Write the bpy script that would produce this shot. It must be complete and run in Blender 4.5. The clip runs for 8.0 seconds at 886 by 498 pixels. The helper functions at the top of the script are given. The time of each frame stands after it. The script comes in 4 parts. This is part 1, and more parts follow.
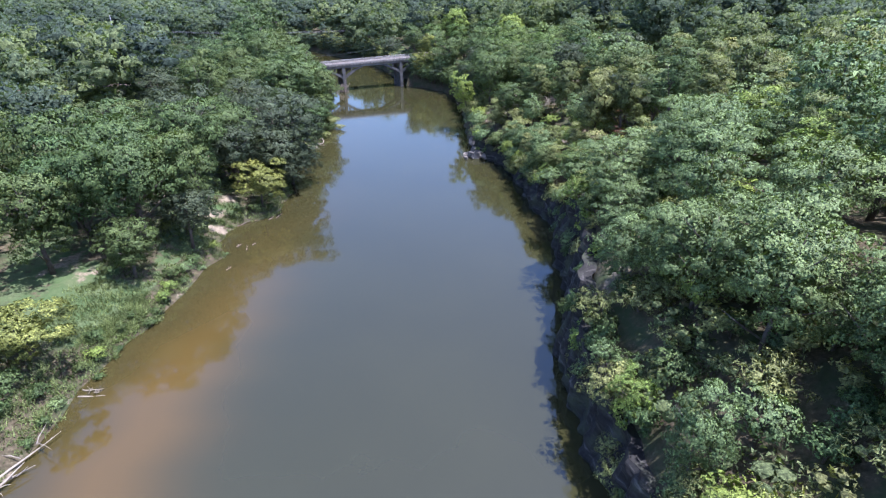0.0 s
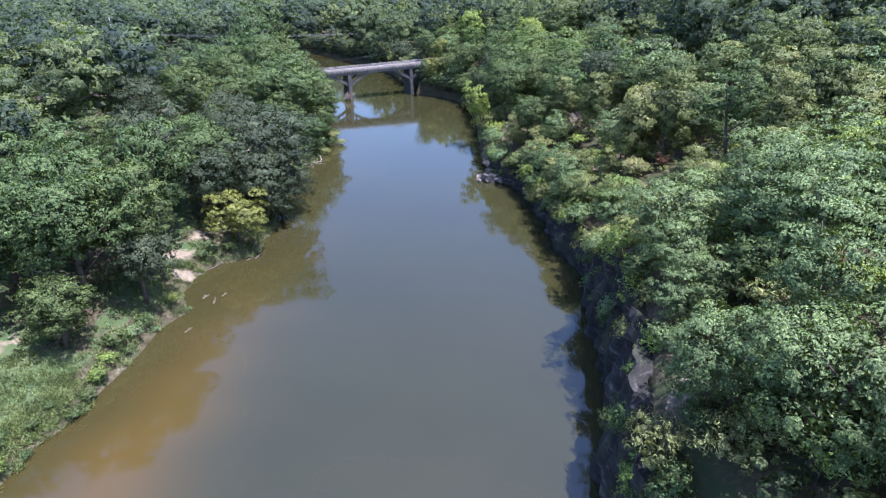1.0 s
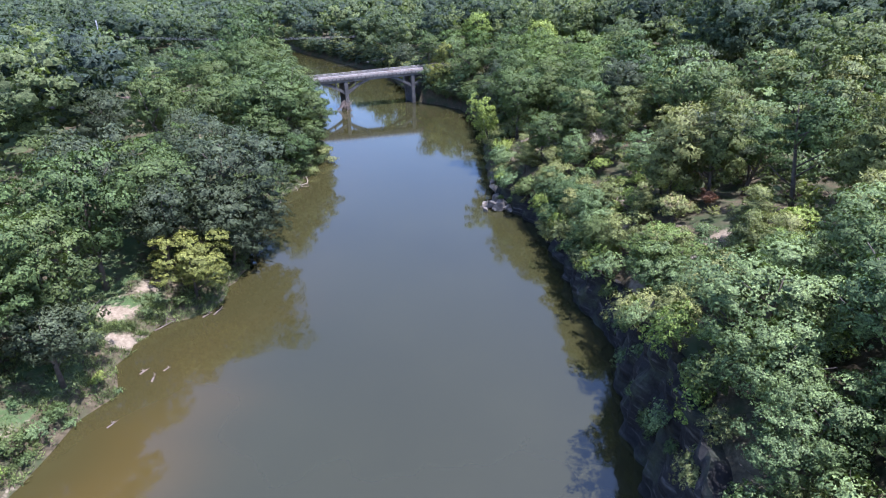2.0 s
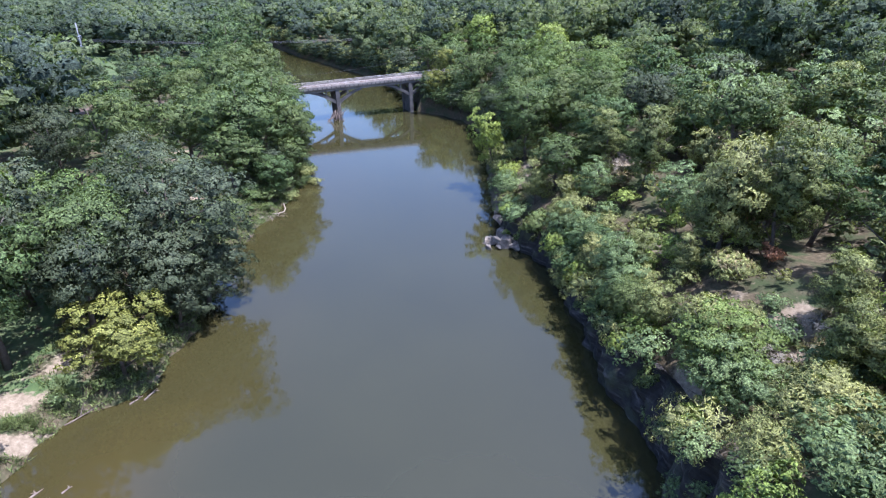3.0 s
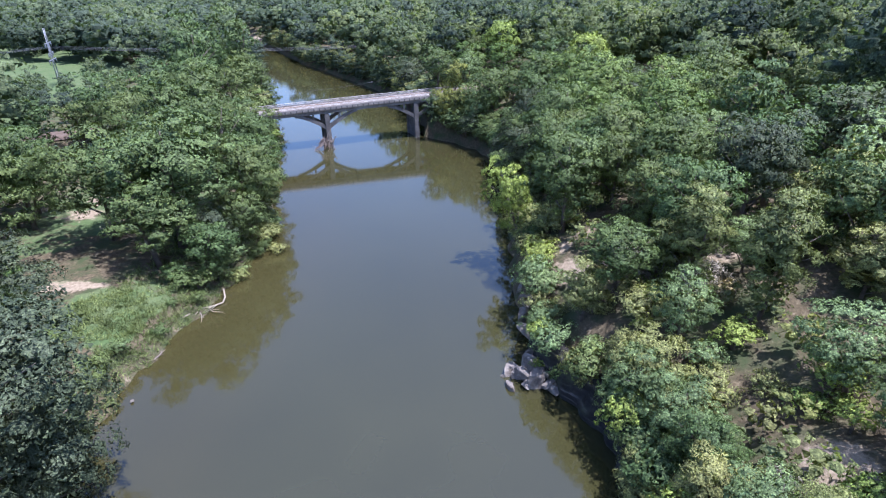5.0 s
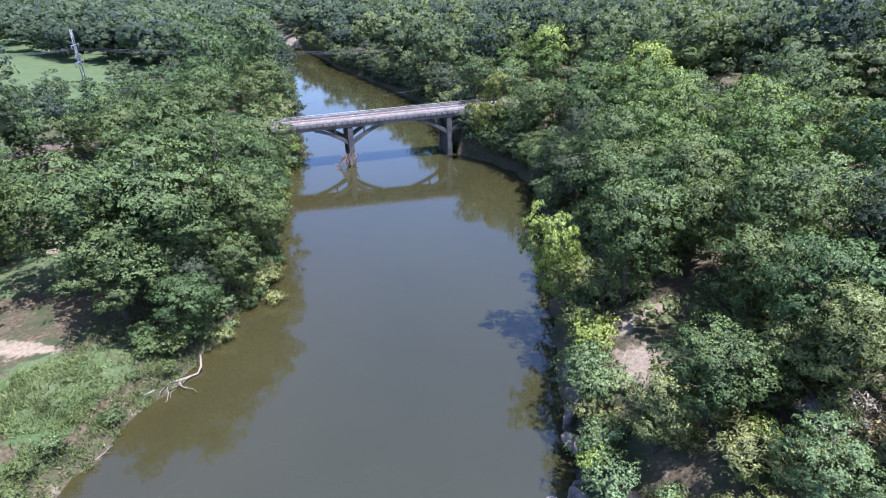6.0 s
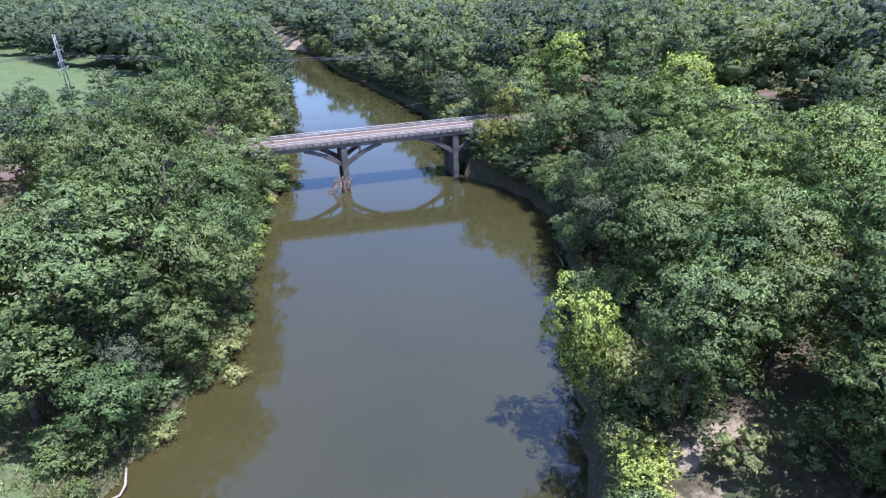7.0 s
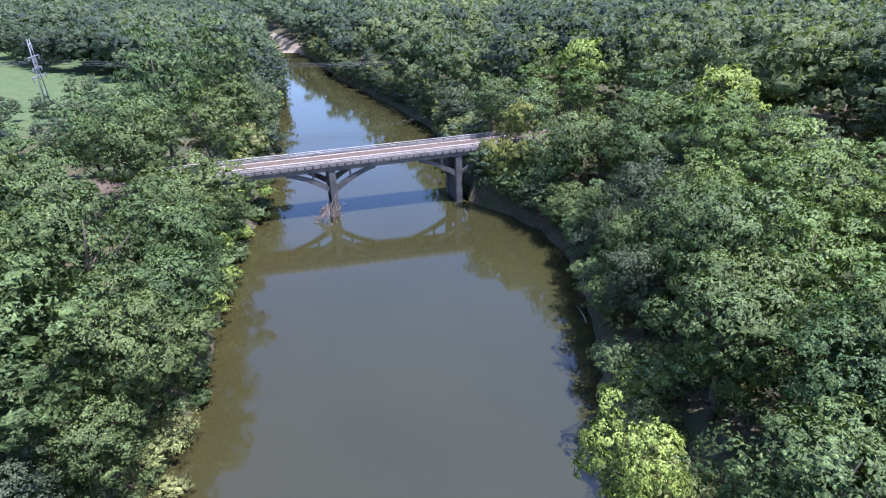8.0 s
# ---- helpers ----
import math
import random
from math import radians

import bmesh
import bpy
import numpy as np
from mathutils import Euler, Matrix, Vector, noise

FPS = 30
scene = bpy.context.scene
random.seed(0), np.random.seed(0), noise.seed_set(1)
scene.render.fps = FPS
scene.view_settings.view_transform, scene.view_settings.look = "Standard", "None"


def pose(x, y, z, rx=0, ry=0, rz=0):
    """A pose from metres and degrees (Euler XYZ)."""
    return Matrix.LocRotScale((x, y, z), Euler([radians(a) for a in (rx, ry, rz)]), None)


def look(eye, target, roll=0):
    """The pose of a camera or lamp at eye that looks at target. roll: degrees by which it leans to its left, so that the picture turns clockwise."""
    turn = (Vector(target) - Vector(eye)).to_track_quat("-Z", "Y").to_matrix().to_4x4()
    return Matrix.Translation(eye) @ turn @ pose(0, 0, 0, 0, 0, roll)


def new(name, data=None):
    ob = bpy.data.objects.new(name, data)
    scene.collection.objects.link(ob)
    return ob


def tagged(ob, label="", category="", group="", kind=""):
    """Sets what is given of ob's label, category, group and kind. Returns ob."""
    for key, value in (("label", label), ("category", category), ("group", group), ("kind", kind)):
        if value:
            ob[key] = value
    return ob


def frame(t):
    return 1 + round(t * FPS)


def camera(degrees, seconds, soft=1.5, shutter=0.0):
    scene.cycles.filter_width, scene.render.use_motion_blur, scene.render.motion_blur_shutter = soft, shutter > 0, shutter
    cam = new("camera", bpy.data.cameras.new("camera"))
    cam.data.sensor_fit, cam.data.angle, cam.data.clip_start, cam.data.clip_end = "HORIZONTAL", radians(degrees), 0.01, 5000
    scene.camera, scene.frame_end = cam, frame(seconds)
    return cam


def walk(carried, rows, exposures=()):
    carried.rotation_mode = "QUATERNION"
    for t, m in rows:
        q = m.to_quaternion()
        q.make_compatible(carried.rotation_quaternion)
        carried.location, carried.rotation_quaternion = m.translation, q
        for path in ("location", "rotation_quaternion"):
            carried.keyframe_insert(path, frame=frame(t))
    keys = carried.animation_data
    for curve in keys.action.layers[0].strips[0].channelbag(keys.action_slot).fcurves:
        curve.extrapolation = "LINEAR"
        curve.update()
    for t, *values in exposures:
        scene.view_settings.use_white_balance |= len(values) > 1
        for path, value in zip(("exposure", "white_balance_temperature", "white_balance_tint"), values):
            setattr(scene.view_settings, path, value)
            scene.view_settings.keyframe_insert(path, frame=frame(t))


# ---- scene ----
cam = camera(79.4, 8.0, soft=1.2)
METRES, EYE, TILT, LEAN, TURN = 100.0, 30.0, -26.6, 0.0, 0.0
ROWS = [
    (0.0, 0.0, 0.0, 0.0, 0.0, -0.0, 0.0),
    (0.5, 0.0033, 0.0586, 0.0293, 0.99, 0.03, -0.48),
    (1.0, 0.0068, 0.1168, 0.0574, 1.46, 0.06, -0.65),
    (1.5, 0.0094, 0.1742, 0.0852, 1.86, 0.08, -0.79),
    (3.0, 0.017, 0.3444, 0.1673, 2.58, 0.15, -1.04),
    (3.5, 0.018, 0.4007, 0.1953, 2.72, 0.17, -1.08),
    (4.0, 0.0186, 0.4576, 0.2236, 2.8, 0.18, -1.08),
    (4.5, 0.0186, 0.5147, 0.2518, 2.99, 0.19, -1.21),
    (6.0, 0.0129, 0.6859, 0.3381, 8.04, 0.03, -3.92),
    (6.5, 0.0073, 0.7406, 0.3669, 8.59, 0.03, -4.21),
    (7.0, 0.0004, 0.7931, 0.3944, 8.96, 0.05, -4.4),
    (7.5, -0.0073, 0.8435, 0.4209, 9.2, 0.09, -4.55),
    (8.0, -0.0155, 0.8923, 0.4462, 9.36, 0.09, -4.64),
]
# the clip's picture is a cool daylight one, a little brighter than neutral
EXPOSURES = [(0.0, 1.1, 5250, 24), (8.0, 1.1, 5250, 24)]
walk(cam, [(t, pose(0, 0, EYE, TILT, LEAN, TURN) @ pose(METRES * x, METRES * y, METRES * z, 90 + pitch, roll, yaw)) for t, x, y, z, yaw, pitch, roll in ROWS], EXPOSURES)

# ---- light ----
SUN_FROM = Vector((0.30, -0.07, 1.0)).normalized()
world = bpy.data.worlds.new("sky")
scene.world = world
world.use_nodes = True
sky = world.node_tree.nodes.new("ShaderNodeTexSky")
sky.sky_type, sky.sun_disc = "NISHITA", False
sky.sun_elevation = math.asin(SUN_FROM.z)
sky.sun_rotation = math.atan2(SUN_FROM.x, SUN_FROM.y)
sky.air_density, sky.dust_density, sky.ozone_density = 1.2, 1.6, 4.0
backing = world.node_tree.nodes["Background"]
backing.inputs["Strength"].default_value = 0.14
world.node_tree.links.new(sky.outputs[0], backing.inputs["Color"])
sun_data = bpy.data.lights.new("sun", "SUN")
sun_data.energy, sun_data.angle, sun_data.color = 5.0, radians(0.53), (1.0, 0.95, 0.86)
sun = new("sun", sun_data)
sun.matrix_world = look(SUN_FROM * 200, (0, 0, 0))

# ---- plan: the river's two shores, x at each y, with the water at z = 0 ----
LEFT_Y = [-400, 24, 37, 41, 47, 54, 58, 61, 64, 67, 68.5, 70, 74, 80, 90, 97, 104, 109, 116, 123, 128, 136, 146, 156, 166, 185, 205, 233, 256, 315, 353, 400, 600, 5000]
LEFT_X = [-34, -29.5, -29.6, -28.8, -28.0, -28.2, -27.0, -28.2, -29.2, -28.5, -26.4, -24.4, -24.0, -24.3, -26.4, -27, -26.6, -25.6, -26, -25.4, -27, -30, -35, -39.5, -41, -48, -58, -70, -80, -112, -131, -158, -300, -300]
RIGHT_Y = [-400, 24, 36, 40, 44, 48, 54, 60, 63, 67, 69, 72, 77, 83, 91, 96, 98.5, 101, 104, 114, 125, 147, 154, 161, 168, 173, 177, 186, 200, 222, 249, 291, 336, 366, 400, 600, 5000]
RIGHT_X = [7, 10.3, 10.2, 11.0, 12.4, 13.0, 13.5, 14.1, 14.9, 15.3, 14.6, 13.3, 12.9, 12.5, 11.6, 9.8, 7.0, 6.4, 6.3, 5.6, 5.4, 5.4, 4.4, 3.3, -0.3, -5.2, -11, -14, -18, -26, -44, -75, -102, -122, -146, -285, -285]


def shore_left(y):
    return np.interp(y, LEFT_Y, LEFT_X) + 0.35 * np.sin(y * 0.9) + 0.25 * np.sin(y * 2.3 + 1)


def shore_right(y):
    return np.interp(y, RIGHT_Y, RIGHT_X) + 0.25 * np.sin(y * 1.1) + 0.2 * np.sin(y * 2.7)


# the bridge's line: s metres along it from its first pier, q metres across it
BRIDGE_AT = Vector((-31.1, 169.8, 0.0))
BRIDGE_TURN = radians(28.2)
BRIDGE_Z, BRIDGE_RISE = 7.87, 0.026
SPAN, ABUT_LEFT, ABUT_RIGHT = 18.85, -18.85, 27.0
BU = (math.cos(BRIDGE_TURN), math.sin(BRIDGE_TURN))


def on_bridge(x, y):
    dx, dy = x - BRIDGE_AT.x, y - BRIDGE_AT.y
    return dx * BU[0] + dy * BU[1], -dx * BU[1] + dy * BU[0]


def rough(x, y):
    return 0.35 * np.sin(x * 0.31 + 1.3 * np.sin(y * 0.17)) + 0.3 * np.sin(y * 0.27 + np.sin(x * 0.21)) + 0.12 * np.sin(x * 1.1 + y * 0.7)


CLIFF_Y = [-400, 20, 32, 38, 44, 55, 60, 64, 72, 80, 90, 96, 105, 116, 122, 150, 172, 200, 300, 600]
CLIFF_H = [4.8, 5.0, 5.4, 8.2, 9.0, 8.6, 6.8, 5.0, 4.5, 3.6, 3.1, 3.4, 4.4, 5.5, 5.0, 4.0, 4.5, 3.5, 3.0, 3.0]


def height(x, y):
    """The ground's height over the water."""
    x, y = np.asarray(x, float), np.asarray(y, float)
    dl, dr = shore_left(y) - x, x - shore_right(y)
    left = np.interp(dl, [0, 1.0, 2.5, 6, 14, 60, 200, 500], [0, 0.7, 1.5, 2.3, 2.8, 3.2, 3.5, 22]) + rough(x, y) * np.clip(dl / 6, 0, 1) * 0.7
    tall = np.interp(y, CLIFF_Y, CLIFF_H)
    wide = np.interp(y, [0, 80, 100, 125, 200], [1.0, 1.0, 1.6, 4.0, 6.0])
    back = np.interp(y, [90, 101, 110], [0.9, 0.9, 0.0])
    up = np.where(dr < back, -0.4, np.clip((dr - back) / wide, 0, 1) ** 0.6 * tall)
    over = dr - wide - back
    gain = np.interp(y, [0, 30, 40, 55, 66, 95, 110, 180, 300], [1.9, 1.9, 1.1, 1.0, 1.3, 1.2, 0.95, 0.75, 0.5])
    right = up + np.interp(over, [0, 1.5, 5, 12, 40, 120, 300, 600], [0, 1.0, 2.6, 4.2, 8.0, 15, 25, 30]) * gain + rough(x, y) * np.clip(over / 4, 0, 1) * 1.3
    bed = -1.6 * np.clip(np.minimum(-dl, -dr) / 3.0, 0, 1)
    z = np.where(dl > 0, left, np.where(dr > 0, right, bed))
    s, q = on_bridge(x, y)
    level = BRIDGE_Z + BRIDGE_RISE * np.clip(s, -60, 60) - 0.25
    bank = level - np.clip(np.abs(q) - 4.2, 0, None) * 0.62
    out = (s < ABUT_LEFT) | (s > ABUT_RIGHT)
    slope = np.where(s < 0, ABUT_LEFT - s, s - ABUT_RIGHT)
    bank = np.where(out, bank, level + slope * 0.9)
    near = (np.abs(q) < 22) & (np.abs(s) < 160)
    z = np.where(near & out, np.where(np.abs(q) < 4.4, level, np.maximum(z, bank)), z)
    z = np.where(near & ~out & ((dl > 0) | (dr > 0)), np.maximum(np.where(np.abs(q) < 6, np.minimum(z, 5.2), z), bank - np.clip(np.abs(q) - 4, 0, 9)), z)
    return z


# places with few or no trees: x, y, radius
CLEARINGS = [(12.4, 108.4, 2.0), (-34, 43.0, 5.0), (-37.5, 48.0, 2.6), (-40.5, 50.5, 2.2), (-33.0, 102.0, 4.2), (-39.5, 109.5, 3.6), (-45, 121, 3.0), (-48.5, 128, 3.4), (-30.0, 67.5, 2.2), (-31.8, 66.0, 1.8),
             (-150, 230, 30), (-190, 250, 27), (-128, 220, 18), (-134, 204, 15), (-168, 236, 29), (-212, 268, 22), (-123, 331, 8), (-131, 346, 10), (-142, 366, 13), (-152, 388, 13), (14.0, 44.5, 1.3), (14.0, 38.3, 1.6), (17.4, 38.0, 1.4), (20.7, 40.5, 0.9),
             (16.5, 59.8, 1.8), (16.6, 64.6, 1.7), (17.4, 67.8, 1.5), (22.2, 67.0, 1.2), (24.8, 70.2, 1.0), (21.0, 73.0, 1.1), (17.8, 78.5, 1.2), (17.6, 82.4, 1.1), (20.2, 85.0, 1.6),
             (9.8, 108.2, 2.3), (9.2, 112.6, 1.3), (12.0, 113.9, 1.2), (21.9, 106.3, 2.0), (22.5, 109.0, 1.3), (30.6, 109.4, 1.8)]
# patches of bare sandy soil: x, y, radius
BARE = [c for c in CLEARINGS[1:] if c[0] > 0] + [(-37.5, 48.0, 1.6), (-40.5, 50.5, 2.0), (-30.5, 51.2, 0.9), (-31.8, 67.4, 1.7), (-29.9, 64.2, 1.2), (24.4, 69.4, 1.9), (-30.6, 71.0, 1.3), (-36.5, 106.3, 1.3), (-38.6, 106.0, 1.4), (-40.8, 105.8, 1.5), (-50.0, 123.8, 2.2), (-50.6, 129.6, 2.0), (-44, 121, 1.6), (-60, 78, 2.0)]


def cleared(x, y):
    return any((x - a) ** 2 + (y - b) ** 2 < r * r for a, b, r in CLEARINGS)


# ---- materials ----
def material(name, rough_=0.8, spec=0.3):
    m = bpy.data.materials.new(name)
    m.use_nodes = True
    p = m.node_tree.nodes["Principled BSDF"]
    p.inputs["Roughness"].default_value = rough_
    p.inputs["Specular IOR Level"].default_value = spec
    return m, m.node_tree, p


def node(tree, kind, **values):
    n = tree.nodes.new(kind)
    for k, v in values.items():
        n.inputs[k].default_value = v
    return n


def noise_of(tree, scale, detail=4.0, rough_=0.6, vector=None):
    n = node(tree, "ShaderNodeTexNoise", Scale=scale, Detail=detail, Roughness=rough_)
    if vector is None:
        vector = tree.nodes.new("ShaderNodeNewGeometry").outputs["Position"]
    tree.links.new(vector, n.inputs["Vector"])
    return n.outputs["Fac"]


def ramp_of(tree, fac, stops):
    r = tree.nodes.new("ShaderNodeValToRGB")
    while len(r.color_ramp.elements) < len(stops):
        r.color_ramp.elements.new(0.5)
    for e, (at, c) in zip(r.color_ramp.elements, stops):
        e.position, e.color = at, (*c, 1)
    tree.links.new(fac, r.inputs["Fac"])
    return r.outputs["Color"]


def mixed(tree, fac, a, b, blend="MIX"):
    n = tree.nodes.new("ShaderNodeMix")
    n.data_type, n.blend_type = "RGBA", blend
    for socket, v in ((n.inputs[0], fac), (n.inputs[6], a), (n.inputs[7], b)):
        if isinstance(v, bpy.types.NodeSocket):
            tree.links.new(v, socket)
        else:
            socket.default_value = v if isinstance(v, (int, float)) else (*v, 1)
    return n.outputs[2]


def bumped(tree, p, fac, strength=0.4, distance=0.05):
    b = node(tree, "ShaderNodeBump", Strength=strength, Distance=distance)
    tree.links.new(fac, b.inputs["Height"])
    tree.links.new(b.outputs[0], p.inputs["Normal"])


def leaf_material(name, dark, light, warm, sheen=0.14, through_=0.12):
    """Leaves: each spray takes its own shade, each tree its own tint."""
    m, t, p = material(name, 0.48, sheen)
    info = t.nodes.new("ShaderNodeObjectInfo").outputs["Random"]
    own = t.nodes.new("ShaderNodeNewGeometry").outputs["Random Per Island"]
    a = ramp_of(t, own, [(0.0, [0.95 * x + 0.05 * y for x, y in zip(dark, light)]), (0.5, [(x + y) / 2 for x, y in zip(dark, light)]), (1.0, [0.05 * x + 1.05 * y for x, y in zip(dark, light)])])
    tint = t.nodes.new("ShaderNodeMath")
    tint.operation = "MULTIPLY"
    t.links.new(info, tint.inputs[0])
    tint.inputs[1].default_value = 0.55
    c = mixed(t, tint.outputs[0], a, warm)
    # noise puts the light and dark of clumps and leaflets into the colour
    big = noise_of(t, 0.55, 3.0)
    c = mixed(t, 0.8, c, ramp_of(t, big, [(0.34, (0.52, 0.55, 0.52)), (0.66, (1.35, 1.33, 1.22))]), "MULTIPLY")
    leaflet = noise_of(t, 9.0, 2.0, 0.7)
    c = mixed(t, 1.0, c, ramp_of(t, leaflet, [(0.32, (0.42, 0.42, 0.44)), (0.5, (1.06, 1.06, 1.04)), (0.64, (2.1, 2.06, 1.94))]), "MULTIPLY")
    bumped(t, p, leaflet, 0.55, 0.12)
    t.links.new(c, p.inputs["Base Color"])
    lucent = t.nodes.new("ShaderNodeBsdfTranslucent")
    t.links.new(mixed(t, 1.0, c, (1.5, 1.7, 0.6), "MULTIPLY"), lucent.inputs["Color"])
    mix = t.nodes.new("ShaderNodeMixShader")
    mix.inputs[0].default_value = through_
    t.links.new(p.outputs[0], mix.inputs[1])
    t.links.new(lucent.outputs[0], mix.inputs[2])
    t.links.new(mix.outputs[0], t.nodes["Material Output"].inputs["Surface"])
    return m


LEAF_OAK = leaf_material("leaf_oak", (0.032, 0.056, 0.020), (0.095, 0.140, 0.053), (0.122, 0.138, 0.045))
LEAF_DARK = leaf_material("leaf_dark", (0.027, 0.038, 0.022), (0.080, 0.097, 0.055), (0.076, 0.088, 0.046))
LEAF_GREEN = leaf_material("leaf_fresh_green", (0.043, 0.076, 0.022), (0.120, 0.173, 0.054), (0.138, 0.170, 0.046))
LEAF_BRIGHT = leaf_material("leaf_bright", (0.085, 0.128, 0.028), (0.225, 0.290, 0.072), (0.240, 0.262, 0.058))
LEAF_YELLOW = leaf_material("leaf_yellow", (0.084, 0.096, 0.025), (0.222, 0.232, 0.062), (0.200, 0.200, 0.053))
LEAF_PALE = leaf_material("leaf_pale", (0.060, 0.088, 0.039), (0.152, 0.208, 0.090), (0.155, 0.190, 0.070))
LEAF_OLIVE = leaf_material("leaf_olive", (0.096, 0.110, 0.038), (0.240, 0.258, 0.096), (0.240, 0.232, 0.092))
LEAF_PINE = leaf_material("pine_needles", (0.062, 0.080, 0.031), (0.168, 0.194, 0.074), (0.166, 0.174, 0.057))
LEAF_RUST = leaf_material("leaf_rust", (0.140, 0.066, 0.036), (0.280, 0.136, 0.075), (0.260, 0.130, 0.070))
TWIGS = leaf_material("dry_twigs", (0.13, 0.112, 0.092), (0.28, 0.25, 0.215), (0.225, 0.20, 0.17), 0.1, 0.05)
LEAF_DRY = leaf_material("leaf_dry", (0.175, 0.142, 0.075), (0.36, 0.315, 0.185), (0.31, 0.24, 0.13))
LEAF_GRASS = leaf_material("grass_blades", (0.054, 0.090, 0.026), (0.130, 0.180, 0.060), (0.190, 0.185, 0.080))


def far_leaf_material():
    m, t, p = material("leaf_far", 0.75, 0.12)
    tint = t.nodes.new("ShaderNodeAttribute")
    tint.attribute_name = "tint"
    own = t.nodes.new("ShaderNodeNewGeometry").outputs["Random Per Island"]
    # the lowest tint leans blue, painting distance haze into the leaves
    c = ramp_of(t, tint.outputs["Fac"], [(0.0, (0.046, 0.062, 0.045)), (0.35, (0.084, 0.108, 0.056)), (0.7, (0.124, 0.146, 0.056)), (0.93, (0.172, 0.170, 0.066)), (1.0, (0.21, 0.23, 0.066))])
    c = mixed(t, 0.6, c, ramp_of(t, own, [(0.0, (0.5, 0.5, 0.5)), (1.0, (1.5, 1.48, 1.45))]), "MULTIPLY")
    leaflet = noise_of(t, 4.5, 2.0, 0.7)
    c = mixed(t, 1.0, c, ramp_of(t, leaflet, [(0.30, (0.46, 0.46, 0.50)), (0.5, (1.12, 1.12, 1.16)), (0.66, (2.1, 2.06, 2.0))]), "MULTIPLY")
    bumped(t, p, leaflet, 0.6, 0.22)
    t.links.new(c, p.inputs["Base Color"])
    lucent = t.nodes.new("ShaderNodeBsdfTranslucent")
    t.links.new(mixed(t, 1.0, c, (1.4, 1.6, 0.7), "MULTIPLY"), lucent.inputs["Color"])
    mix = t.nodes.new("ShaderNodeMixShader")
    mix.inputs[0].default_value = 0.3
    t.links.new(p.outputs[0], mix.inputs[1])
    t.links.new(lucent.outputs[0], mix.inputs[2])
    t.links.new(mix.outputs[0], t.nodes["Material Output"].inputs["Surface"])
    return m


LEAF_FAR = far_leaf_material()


def plain(name, stops, scale=2.0, rough_=0.85, spec=0.3, bump=0.3, deep=0.05, fine=18.0):
    m, t, p = material(name, rough_, spec)
    pos = t.nodes.new("ShaderNodeTexCoord").outputs["Object"]
    a = noise_of(t, scale, 6.0, 0.65, pos)
    b = noise_of(t, fine, 4.0, 0.6, pos)
    c = mixed(t, 0.45, ramp_of(t, a, stops), ramp_of(t, b, [(0.3, (0.6, 0.6, 0.6)), (0.7, (1.2, 1.2, 1.2))]), "MULTIPLY")
    t.links.new(c, p.inputs["Base Color"])
    bumped(t, p, b, bump, deep)
    return m


BARK = plain("bark", [(0.3, (0.06, 0.045, 0.035)), (0.7, (0.17, 0.14, 0.11))], 1.5)
PALE_WOOD = plain("bleached_wood", [(0.3, (0.21, 0.17, 0.125)), (0.7, (0.40, 0.34, 0.26))], 2.0)
DRIFT_WOOD = plain("grey_brown_driftwood", [(0.3, (0.14, 0.105, 0.083)), (0.7, (0.32, 0.25, 0.21))], 2.0)
CONCRETE = plain("weathered_concrete", [(0.25, (0.11, 0.10, 0.088)), (0.5, (0.21, 0.19, 0.17)), (0.75, (0.33, 0.305, 0.27))], 0.6, 0.85, 0.3, 0.3, 0.02)
DARK_CONCRETE = plain("mottled_dark_concrete", [(0.3, (0.07, 0.065, 0.062)), (0.7, (0.17, 0.16, 0.15))], 0.7, 0.9, 0.25, 0.3, 0.02)
DARKEST_CONCRETE = plain("darkest_concrete", [(0.3, (0.035, 0.033, 0.032)), (0.7, (0.09, 0.085, 0.08))], 0.8)
ROAD_TOP = plain("worn_asphalt", [(0.3, (0.085, 0.058, 0.040)), (0.7, (0.15, 0.105, 0.075))], 0.5, 0.9, 0.3, 0.2, 0.01)
LINE_PAINT = plain("faded_line_paint", [(0.3, (0.45, 0.43, 0.40)), (0.7, (0.66, 0.64, 0.60))], 3.0)
RAIL_PAINT = plain("pale_painted_rail", [(0.3, (0.34, 0.31, 0.28)), (0.7, (0.58, 0.54, 0.49))], 1.0, 0.6)
STEEL = plain("galvanised_steel", [(0.3, (0.17, 0.175, 0.18)), (0.7, (0.28, 0.285, 0.29))], 2.0, 0.5, 0.5)
WIRE = plain("dull_wire", [(0.3, (0.04, 0.04, 0.045)), (0.7, (0.09, 0.09, 0.095))], 2.0, 0.5, 0.5)


